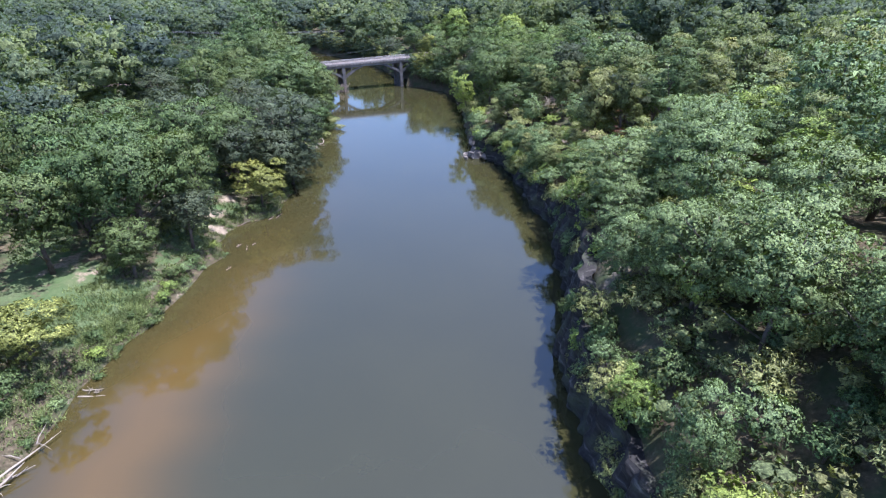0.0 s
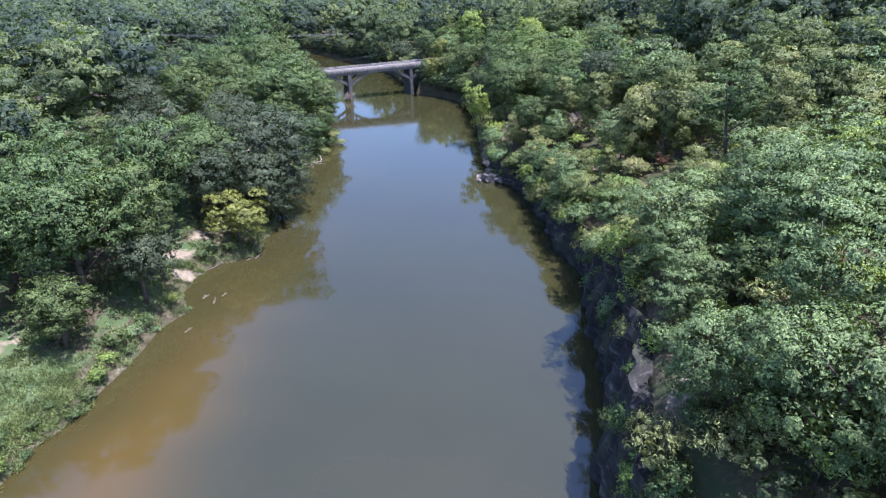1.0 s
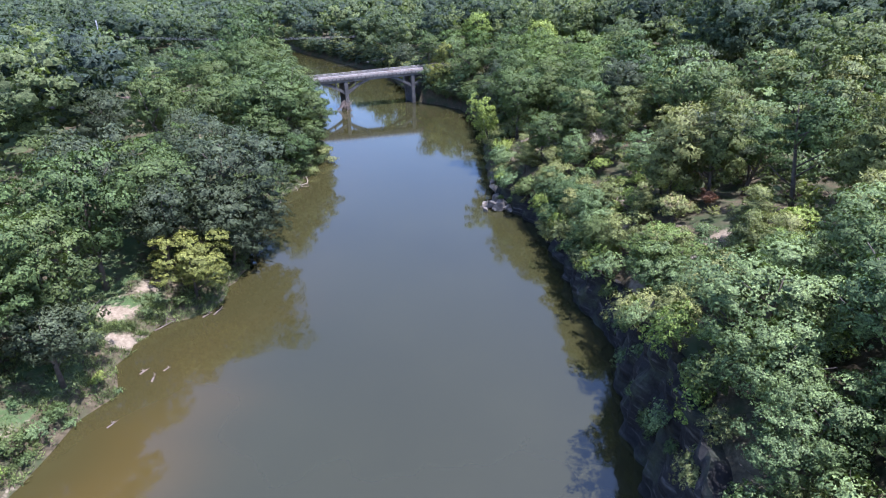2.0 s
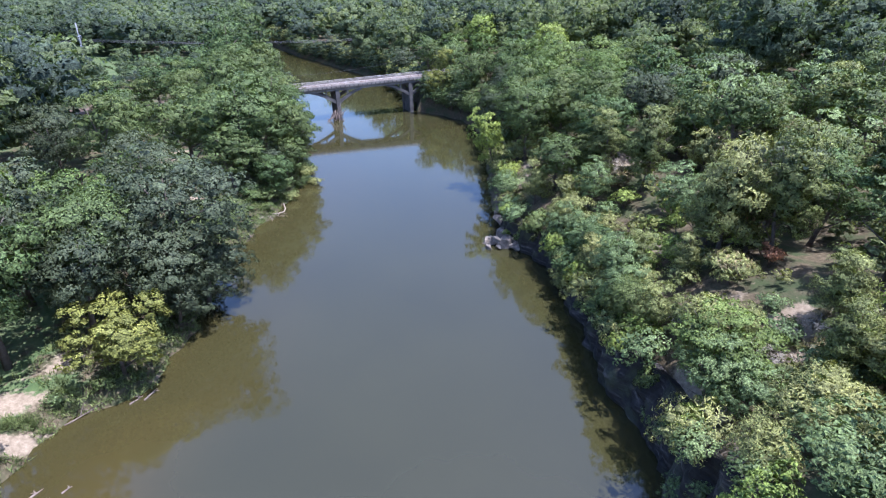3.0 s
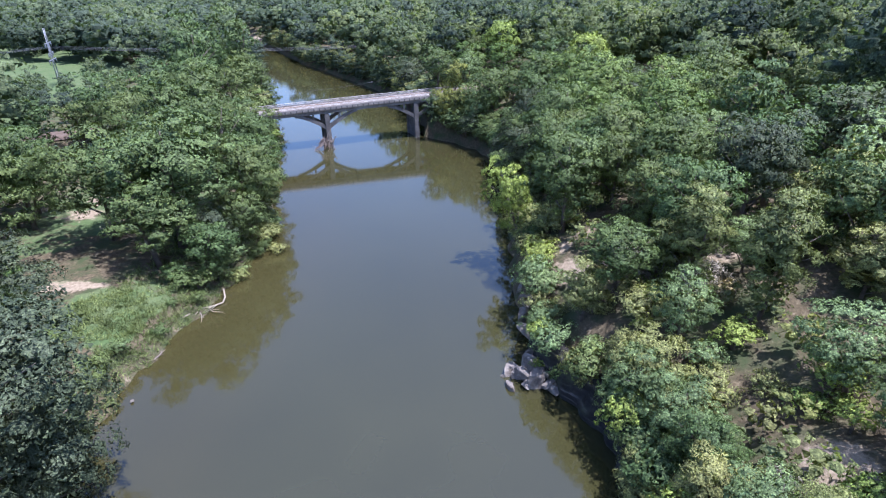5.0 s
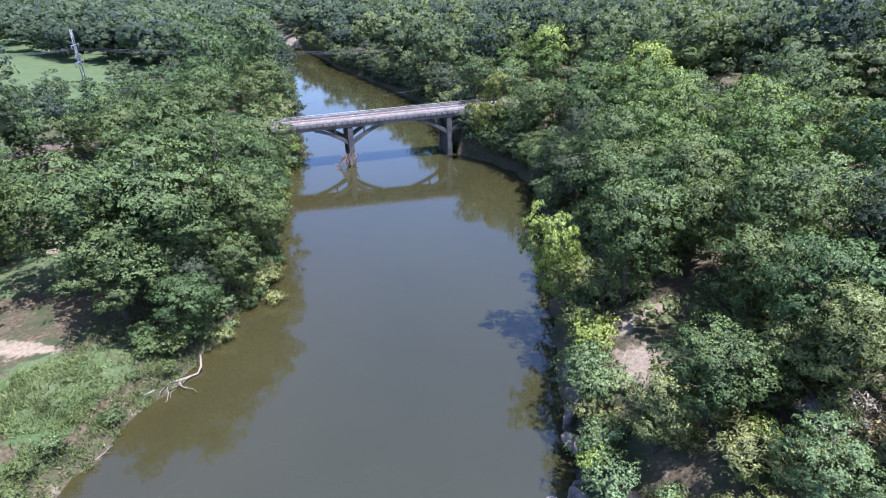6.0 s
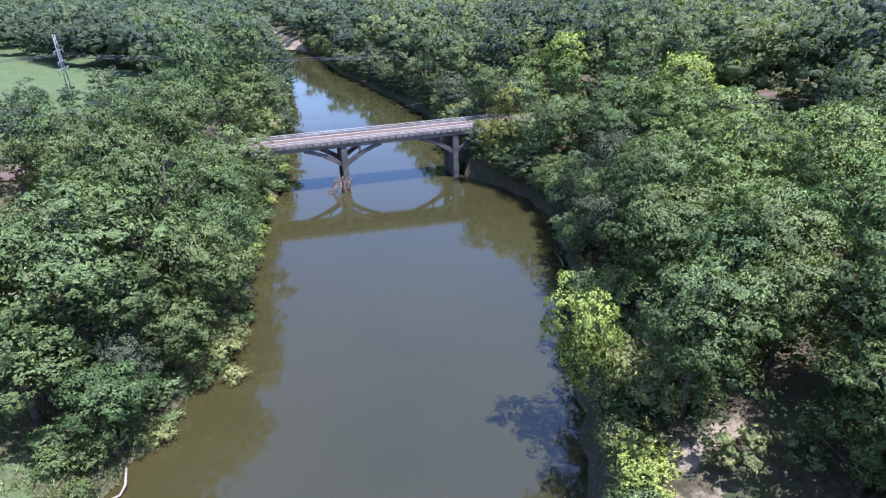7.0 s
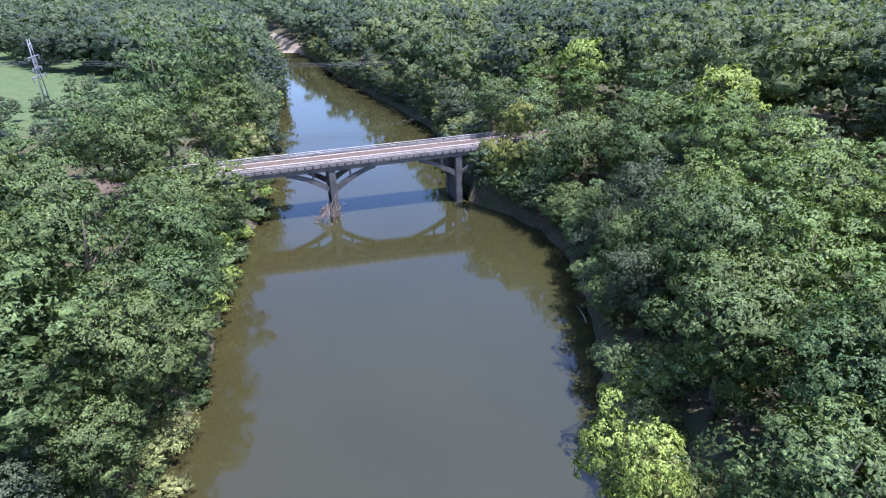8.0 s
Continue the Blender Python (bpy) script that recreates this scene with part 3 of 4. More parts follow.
# ---- the bridge ----
def arc_strut(bm, x0, z0, x1, z1, y, wide, deep0, deep1):
    """A curved concrete strut from a pier up to the girder."""
    rows = []
    for i in range(9):
        f = i / 8
        x = x0 + (x1 - x0) * f
        z = z0 + (z1 - z0) * (1 - (1 - f) ** 1.55)
        d = deep0 + (deep1 - deep0) * f
        rows.append([bm.verts.new((x, y + sy * wide / 2, z + sz)) for sy, sz in ((-1, -d), (1, -d), (1, 0), (-1, 0))])
    for a, b in zip(rows, rows[1:]):
        for k in range(4):
            bm.faces.new((a[k], a[(k + 1) % 4], b[(k + 1) % 4], b[k]))
    bm.faces.new(rows[0])
    bm.faces.new(rows[-1])


def build_bridge():
    root = thing("road_bridge", "old open concrete arch road bridge with pale rails over the river", "bridge")
    root.matrix_basis = Matrix.Translation((BRIDGE_AT.x, BRIDGE_AT.y, BRIDGE_Z)) @ Euler((0, -math.atan(BRIDGE_RISE), BRIDGE_TURN)).to_matrix().to_4x4()
    lo, hi = ABUT_LEFT - 4, ABUT_RIGHT + 4
    half = 2.75
    deck = part("deck_slab", box(bmesh.new(), (lo, -half, -0.42), (hi, half, -0.02), 0.04), CONCRETE, root, "grey weathered concrete deck slab")
    part("road_surface", box(bmesh.new(), (lo, -half + 0.31, -0.019), (hi, half - 0.31, 0.02)), ROAD_TOP, root, "worn brownish asphalt roadway")
    for q in (-0.3, 1.95, -1.95):
        part("road_line", box(bmesh.new(), (lo, q - 0.08, 0.021), (hi, q + 0.08, 0.025)), LINE_PAINT, root, "faded pale road line")
    for side in (-1, 1):
        a, b = sorted((side * (half - 0.30), side * (half - 0.02)))
        part("kerb", box(bmesh.new(), (lo, a, -0.01), (hi, b, 0.24), 0.04), CONCRETE, root, "grey concrete kerb")
        for zz, hh in ((0.62, 0.10), (0.38, 0.07)):
            rail = part("rail", box(bmesh.new(), (lo, side * (half - 0.24) - 0.05, zz - hh / 2), (hi, side * (half - 0.24) + 0.05, zz + hh / 2), 0.02), RAIL_PAINT, root, "pale painted guard rail")
        first = None
        for i in range(int((hi - lo) / 1.5) + 1):
            if first is None:
                first = part("rail_post", box(bmesh.new(), (-0.05, -0.05, 0.2), (0.05, 0.05, 0.60), 0.02), CONCRETE, rail, "grey concrete rail post")
                post = first
            else:
                post = tagged(new("rail_post", first.data), "grey concrete rail post")
                post.parent = rail
            post.location = (lo + 0.4 + i * 1.5, side * (half - 0.24), 0)
        # girder under each side, with the ends of the cross beams standing out
        y0 = side * (half - 0.6)
        girder = part("girder", box(bmesh.new(), (lo, y0 - 0.22, -1.1), (hi, y0 + 0.22, -0.42), 0.03), CONCRETE, root, "grey concrete side girder")
        stub = None
        for i in range(int((hi - lo) / 1.1)):
            if stub is None:
                stub = part("bracket", box(bmesh.new(), (-0.11, -0.06, -0.36), (0.11, 0.06, 0.02), 0.02), DARKEST_CONCRETE, girder, "dark concrete bracket end")
                one = stub
            else:
                one = tagged(new("bracket", stub.data), "dark concrete bracket end")
                one.parent = girder
            one.location = (lo + 0.6 + i * 1.1, side * (half + 0.03), 0)
    for i in range(int((hi - lo) / 4.5)):
        x = lo + 2 + i * 4.5
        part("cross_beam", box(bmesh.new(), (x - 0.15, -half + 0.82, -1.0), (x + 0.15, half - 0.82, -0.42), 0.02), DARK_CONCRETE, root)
    for p in (-SPAN, 0.0, SPAN):
        foot = -BRIDGE_Z - 1.5 - BRIDGE_RISE * p
        for side in (-1, 1):
            y0 = side * (half - 0.6)
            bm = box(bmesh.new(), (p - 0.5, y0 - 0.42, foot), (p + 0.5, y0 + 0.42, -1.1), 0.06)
            part("pier_column", bm, DARK_CONCRETE, root, "mottled dark concrete pier column")
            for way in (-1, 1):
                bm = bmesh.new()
                # darker concrete here gives the struts a shadow tone in their colour
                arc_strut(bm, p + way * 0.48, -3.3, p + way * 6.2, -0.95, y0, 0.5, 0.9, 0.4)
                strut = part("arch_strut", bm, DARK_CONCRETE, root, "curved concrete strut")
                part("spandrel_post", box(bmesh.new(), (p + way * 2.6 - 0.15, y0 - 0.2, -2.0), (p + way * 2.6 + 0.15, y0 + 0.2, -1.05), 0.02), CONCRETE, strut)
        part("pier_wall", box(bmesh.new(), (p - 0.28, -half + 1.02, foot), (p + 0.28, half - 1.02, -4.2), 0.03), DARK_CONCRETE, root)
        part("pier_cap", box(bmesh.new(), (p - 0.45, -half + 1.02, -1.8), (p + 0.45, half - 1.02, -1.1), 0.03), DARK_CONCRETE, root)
    for end in (ABUT_LEFT - 2.5, ABUT_RIGHT + 2.5):
        part("abutment", box(bmesh.new(), (end - 1.2, -half + 0.05, -7), (end + 1.2, half - 0.05, -1.12), 0.05), DARK_CONCRETE, root, "concrete abutment in the bank")


build_bridge()


def build_road(s0, s1):
    bm = bmesh.new()
    rows = []
    for s in np.linspace(s0, s1, 24):
        z = BRIDGE_Z + BRIDGE_RISE * float(np.clip(s, -60, 60)) + 0.0
        rows.append([bm.verts.new((BRIDGE_AT.x + BU[0] * s - BU[1] * q, BRIDGE_AT.y + BU[1] * s + BU[0] * q, z + dz)) for q, dz in ((-3.6, -0.12), (-3.0, 0.0), (3.0, 0.0), (3.6, -0.12))])
    for a, b in zip(rows, rows[1:]):
        for k in range(3):
            bm.faces.new((a[k], a[k + 1], b[k + 1], b[k]))
    me = bpy.data.meshes.new("road")
    bmesh.ops.recalc_face_normals(bm, faces=bm.faces)
    bm.to_mesh(me)
    bm.free()
    me.materials.append(ROAD_TOP)
    tagged(new("road", me), "worn asphalt road leading onto the bridge", "road", kind="structure")


build_road(ABUT_LEFT - 4, -150)
build_road(ABUT_RIGHT + 4, 150)

# ---- the bluff: a stepped rock face along the shore ----
def build_cliff():
    rng3 = np.random.default_rng(3)
    ys = np.arange(-60, 106, 0.42)
    rows = 22
    blocks = rng3.uniform(0, 1, (40, 140))
    verts = []
    for y in ys:
        tall = float(np.interp(y, CLIFF_Y, CLIFF_H)) * float(np.interp(y, [99, 106], [1, 0.45]))
        b = float(shore_right(y))
        for r in range(rows):
            f = r / (rows - 2)
            z = -0.8 + (tall + 0.9) * min(1.0, f)
            lay = int((z + 2) / 0.55 + 0.6 * math.sin(y * 0.12))
            col = int((y + 60 + (lay % 3) * 0.9) / (1.3 + 0.25 * (lay % 4)))
            step = 0.22 * blocks[lay % 40, col % 140]
            big = noise.noise(Vector((y * 0.11, 2.0, z * 0.25))) * 0.8
            d = -0.25 + 1.0 * min(1.0, f) ** 1.3 + step * 0.7 - big * 0.8 + 0.42 * noise.noise(Vector((y * 0.55, z * 0.8, 5))) + 0.26 * noise.noise(Vector((y * 1.6, z * 1.2, 9)))
            if f > 1:
                d, z = 2.1, tall - 0.4
            verts.append((b + d, float(y), z))
    faces = [(j * rows + i, (j + 1) * rows + i, (j + 1) * rows + i + 1, j * rows + i + 1) for j in range(len(ys) - 1) for i in range(rows - 1)]
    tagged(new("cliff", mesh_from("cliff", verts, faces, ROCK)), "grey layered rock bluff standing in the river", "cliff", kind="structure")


build_cliff()


def boulder_mesh(seed, flat):
    bm = bmesh.new()
    bmesh.ops.create_icosphere(bm, subdivisions=3, radius=1.0)
    r3 = random.Random(seed)
    cuts = [(Vector((r3.gauss(0, 1), r3.gauss(0, 1), r3.gauss(0, 0.7))).normalized(), r3.uniform(0.3, 0.7)) for _ in range(10)]
    for v in bm.verts:
        for n, d in cuts:
            k = v.co.dot(n)
            if k > d:
                v.co -= n * (k - d)
        v.co += v.co.normalized() * 0.05 * noise.noise(v.co * 3 + Vector((seed, 0, 0)))
        v.co.z *= flat
    me = bpy.data.meshes.new("boulder")
    bm.to_mesh(me)
    bm.free()
    me.materials.append(PALE_ROCK)
    return me


BOULDERS = [boulder_mesh(k, f) for k, f in ((1, 0.7), (2, 0.5), (3, 0.85), (4, 0.6))]
r7 = random.Random(41)
PILED = [(r7.uniform(4.2, 8.6), r7.uniform(97.6, 100.4), 0.0, r7.uniform(0.45, 0.95)) for _ in range(24)]
PILED = [(x, y, 0.15 + 0.32 * max(0, x - 4.8) * max(0.0, 1 - abs(y - 99.2) / 2.0), s) for x, y, z, s in PILED]
for i, (x, y, z, size) in enumerate(PILED + [
        (4.0, 99.4, -0.1, 0.5), (5.4, 99.0, 0.5, 1.25), (6.6, 98.6, 0.6, 1.35), (7.8, 98.2, 0.6, 1.2), (6.0, 99.9, 1.1, 1.1), (8.2, 100.6, 1.8, 1.3), (6.6, 101.2, 0.9, 1.0), (6.2, 104.6, 0.8, 1.4), (5.9, 107.2, 0.9, 1.3), (6.3, 109.4, 1.3, 1.5), (6.0, 112.5, 0.8, 1.2),
        (-25.4, 94.0, 0.05, 0.3), (4.5, 152.5, 0.4, 0.7), (5.0, 150.0, 0.5, 0.8)]):
    rock = new("boulder", BOULDERS[i % 4])
    rock.matrix_basis = Matrix.Translation((x, y, z)) @ Euler((0.3 * math.sin(i), 0.3 * math.cos(i * 1.7), i * 2.1)).to_matrix().to_4x4() @ Matrix.Diagonal((size, size * 0.8, size, 1))
    tagged(rock, "pale grey angular boulder at the foot of the bluff" if x > 0 else "small pale stone at the muddy water's edge", "boulder", "boulders at the waterline")

# ---- trees that stand out, one by one: kind, x, y, scale, upright stretch, lean ----
STANDING = [
    ("yellow_a", -25.9, 71.4, 1.0, 0.84, 0.1), ("dark_a", -27.2, 84.6, 1.15, 0.86, 0.12), ("dark_b", -26.2, 79.6, 1.0, 0.85, 0.15), ("dark_b", -24.9, 84.0, 0.85, 0.85, 0.28), ("dark_b", -25.2, 79.0, 0.62, 0.8, 0.3), ("dark_b", -30.5, 75.0, 0.9, 1.0, 0.05), ("dark_a", -33.5, 92.0, 0.92, 1.0, 0.0), ("dark_b", -38.0, 78.0, 1.15, 1.05, 0.0), ("oak_a", -33.0, 116.8, 1.36, 0.80, 0.08), ("oak_b", -27.9, 111.8, 0.62, 0.86, 0.3), ("dark_b", -29.2, 115.2, 0.62, 0.95, 0.22), ("oak_b", -27.8, 119.2, 0.62, 0.9, 0.25), ("oak_b", -28.4, 124.0, 0.95, 1.0, 0.1), ("oak_b", -29.0, 129.5, 0.7, 0.85, 0.2), ("oak_b", -52.5, 118.5, 1.0, 1.0, 0.0), ("oak_a", -39.6, 150.0, 0.95, 0.9, 0.06), ("oak_b", -40.5, 157.0, 0.6, 0.9, 0.1), ("oak_c", -42.0, 135.0, 1.1, 1.0, 0.0), ("oak_b", -31.0, 132.0, 0.85, 0.95, 0.12),
    ("oak_c", -34.0, 127.5, 1.0, 1.05, 0.05), ("oak_a", -35.5, 139.5, 0.95, 0.95, 0.12), ("oak_b", -31.5, 60.0, 0.95, 1.1, 0.0), ("oak_b", -34.2, 70.0, 1.0, 1.1, 0.0), ("oak_a", -39.0, 63.0, 1.05, 1.0, 0.0),
    ("yellow_a", -34.0, 35.2, 1.0, 0.72, 0.0), ("pale_b", 12.9, 19.8, 0.5, 1.4, 0.0), ("pale_b", 18.6, 25.4, 1.0, 1.0, 0.0), ("pale_a", 17.2, 31.2, 0.95, 1.0, 0.0), ("oak_b", 20.5, 17.0, 0.5, 0.9, 0.0), ("pale_a", 20.5, 29.0, 0.85, 0.95, 0.0), ("pale_a", 16.5, 35.0, 0.6, 0.85, 0.0), ("oak_b", 2.4, 166.5, 0.5, 0.9, 0.0), ("pale_a", 7.0, 161.5, 0.8, 0.9, 0.0), ("oak_b", 6.5, 170.5, 0.7, 1.0, 0.0), ("oak_b", 10.0, 163.5, 0.8, 1.0, 0.0), ("bright_a", 1.5, 173.5, 0.45, 1.0, 0.0), ("pale_b", -3.6, 175.0, 0.65, 0.9, 0.0), ("oak_b", 11.5, 176.0, 0.75, 1.0, 0.0), ("oak_a", -44.0, 40.0, 0.75, 1.0, 0.0), ("bright_a", 11.3, 34.6, 0.30, 0.9, -0.1), ("bright_a", 11.8, 25.2, 0.34, 1.2, -0.05), ("pale_b", 17.0, 34.0, 0.8, 0.8, 0.0),
    ("pale_a", 17.6, 51.0, 1.05, 0.75, 0.0), ("pale_b", 21.5, 46.5, 1.0, 0.85, 0.0), ("pale_a", 24.5, 52.0, 1.0, 0.9, 0.0), ("pale_b", 16.3, 46.5, 0.7, 0.85, 0.0), ("olive_b", 19.0, 58.5, 0.8, 0.75, 0.0), ("olive_b", 16.6, 58.0, 0.6, 0.7, 0.0), ("bright_a", 22.5, 58.0, 0.36, 0.9, 0.0), ("olive_a", 24.0, 61.0, 0.8, 0.8, 0.0), ("green_a", 17.6, 66.4, 0.60, 0.8, 0.0), ("oak_b", 11.5, 136.0, 0.95, 1.05, 0.0), ("yellow_a", -5.2, 178.4, 0.72, 1.55, 0.0), ("pale_b", -2.6, 180.6, 0.8, 1.1, 0.0), ("bright_a", 4.5, 206.0, 1.15, 1.1, 0.0),
    ("bright_a", 6.3, 119.5, 0.58, 1.5, -0.3), ("oak_b", 10.5, 128.0, 0.9, 0.95, -0.05), ("oak_b", 10.0, 115.5, 0.86, 1.0, 0.0), ("oak_b", 12.2, 101.5, 0.62, 0.9, 0.0), ("pine_a", 17.6, 101.0, 0.85, 0.95, 0.0), ("pine_a", 21.5, 97.5, 0.9, 1.0, 0.0), ("pine_a", 26.0, 77.5, 1.0, 1.0, 0.0), ("pine_a", 23.0, 82.0, 0.8, 0.9, 0.0), ("oak_b", 17.0, 110.0, 0.72, 0.95, 0.0), ("oak_b", 18.5, 105.0, 0.78, 1.0, 0.0), ("oak_b", 19.0, 114.5, 0.85, 1.0, 0.0), ("dark_b", 24.5, 109.0, 0.9, 1.05, 0.0), ("bright_a", 20.0, 172.0, 1.1, 1.05, 0.0), ("dark_b", 27.5, 82.0, 0.85, 1.0, 0.0), ("oak_c", 31.0, 72.0, 0.75, 1.0, 0.0), ("oak_b", 13.5, 122.0, 0.78, 1.0, 0.0), ("olive_a", 10.0, 101.0, 0.8, 0.9, 0.0), ("olive_b", 13.2, 94.0, 0.9, 0.85, 0.0), ("olive_b", 12.6, 88.0, 0.75, 0.9, 0.0),
    ("oak_c", -57.0, 171.0, 1.25, 1.12, 0.0), ("oak_c", -57.5, 190.0, 1.3, 1.12, 0.0), ("oak_b", -64.0, 180.0, 1.0, 1.0, 0.0), ("oak_a", -52.0, 160.0, 0.9, 0.95, 0.0), ("oak_b", -66.0, 166.0, 0.95, 1.0, 0.0), ("green_a", -49.5, 178.0, 0.6, 1.0, 0.0), ("oak_c", -32.4, 111.4, 0.98, 0.64, 0.05), ("oak_b", -39.0, 123.5, 0.8, 1.0, 0.0), ("oak_b", -41.5, 130.0, 0.9, 1.0, 0.0), ("oak_b", -46.5, 135.0, 0.9, 1.0, 0.0), ("oak_b", -55.5, 123.0, 0.9, 1.0, 0.0), ("green_a", 18.4, 142.5, 1.0, 1.0, 0.0), ("green_a", 15.8, 134.0, 0.85, 1.0, 0.0), ("green_a", 16.0, 125.5, 0.75, 1.0, 0.0), ("green_a", 17.5, 161.0, 0.95, 1.0, 0.0), ("green_a", 14.0, 149.0, 0.8, 1.0, 0.0), ("green_a", 24.0, 136.0, 0.95, 1.0, 0.0), ("green_a", 22.5, 126.0, 0.8, 1.0, 0.0), ("green_a", -39.5, 97.5, 0.7, 1.0, 0.0), ("green_a", -36.0, 86.5, 0.75, 1.0, 0.0),
    ("yellow_a", -7.4, 175.3, 0.62, 1.75, -0.08), ("yellow_a", -4.4, 174.2, 0.70, 1.6, -0.06), ("pale_b", -1.2, 173.4, 0.72, 1.25, -0.06), ("pale_a", 1.2, 170.2, 0.8, 1.1, -0.08), ("dark_b", 8.4, 139.6, 0.70, 1.1, -0.22), ("oak_b", 8.6, 146.2, 0.66, 1.05, -0.25), ("dark_b", 7.8, 151.6, 0.66, 1.1, -0.25), ("oak_b", 6.9, 157.2, 0.60, 1.0, -0.22),
    ("oak_a", -34.0, 55.0, 1.0, 1.0, 0.05), ("oak_b", -32.6, 49.2, 0.6, 0.9, 0.05), ("dark_b", -29.8, 57.0, 0.7, 1.0, 0.1), ("oak_b", -40.5, 48.5, 0.9, 1.0, 0.0), ("oak_a", -39.5, 54.0, 0.9, 1.0, 0.0), ("oak_b", -9.5, 185.5, 0.8, 1.0, 0.0), ("oak_c", -51.5, 184.0, 0.9, 1.0, 0.05), ("bright_a", 32.0, 41.5, 0.42, 0.9, 0.0), ("oak_b", 11.0, 143.0, 0.85, 1.0, 0.0), ("dark_b", 9.8, 156.0, 0.9, 1.0, 0.0), ("oak_b", 3.0, 170.0, 0.85, 1.0, -0.08), ("olive_a", 22.5, 79.0, 1.2, 1.1, 0.0),
]
for i, (key, x, y, k, tallness, tip) in enumerate(STANDING):
    plant(key, x, y, k, i * 1.7, None, tallness, (0.0, tip))

# ---- the wood: single trees along the river, joined trees farther off ----
rng = np.random.default_rng(5)
spots = []
GRID = [(gx, gy, 7.6) for gx in np.arange(-420, 330, 7.6) for gy in np.arange(-6, 640, 7.6)] + [(gx, gy, 5.4) for gx in np.arange(5, 60, 5.4) for gy in np.arange(4, 112, 5.4)]
for gx, gy, gap in GRID:
    if (gap < 6) != (5 < gx < 55 and 4 < gy < 110):
        continue
    x, y = gx + rng.uniform(-0.42, 0.42) * gap, gy + rng.uniform(-0.42, 0.42) * gap
    pick = rng.uniform()
    a, b = float(shore_left(y)), float(shore_right(y))
    if a - (3.2 if y < 105 else 1.6) < x < b + (2.8 if y < 185 else 1.2) or cleared(x, y):
        continue
    s, q = on_bridge(x, y)
    if abs(q) < 5.2 and -130 < s < 120:
        continue
    if -44 < x < a and 95 < y < 113:
        continue
    if abs(x + 0.12 * y) > 72 + 0.86 * max(0, y - 15):
        continue
    if 8 < x < 18 and 10 < y < 31:
        continue
    if any((x - t[1]) ** 2 + (y - t[2]) ** 2 < (4.2 if x < 0 else 2.4) ** 2 for t in STANDING):
        continue
    if (x < a or y > 135) and rng.uniform() < 0.06:
        continue
    if -100 < x < a and y < 200 and any((x - p[0]) ** 2 + (y - p[1]) ** 2 < 7.4 ** 2 for p in spots[-160:]):
        continue
    spots.append((x, y, pick, (a - x) if x < a else (x - b)))
near = sorted((p for p in spots if 6 < p[1] < 215), key=lambda p: p[3] * (1.0 if p[0] < 0 else 0.8) + 0.12 * max(0, p[1] - 90))[:200]
chosen = set(near)
for x, y, pick, off in near:
    if x < shore_left(y):
        key = "oak_a oak_b oak_c dark_a green_a oak_a oak_b green_a".split()[int(pick * 8)]
        k, tallness = 0.78 + 0.34 * rng.uniform(), 0.85 + 0.3 * rng.uniform()
        k *= min(1.0, 0.62 + off / 14)
    elif y < 112:
        key = ("pale_b oak_b pine_a pale_a pale_b oak_b pale_b bright_a pale_a oak_b" if y < 54 else "pale_a pale_b olive_a olive_b pine_a olive_b olive_a pale_a pine_a olive_a" if off < 11 else "pale_a olive_a pine_a oak_b pale_a olive_b pine_a oak_c olive_a pale_b").split()[int(pick * 10)]
        k, tallness = (0.5 if off < 10 and y > 42 else 0.62) + 0.32 * rng.uniform(), 0.8 + 0.25 * rng.uniform()
        if key in ("dark_b", "oak_b", "bright_a", "oak_c"):
            k *= 0.68
        if 56 < y < 112 and off < 16:
            k *= 0.78
        k *= min(1.35, 0.8 + off / 45)
    else:
        key = "oak_b oak_c green_a pale_a oak_a green_a dark_b oak_b".split()[int(pick * 8)]
        k, tallness = 0.66 + 0.3 * rng.uniform(), 0.9 + 0.2 * rng.uniform()
    plant(key, x, y, k, rng.uniform(0, 6.28), None, tallness)


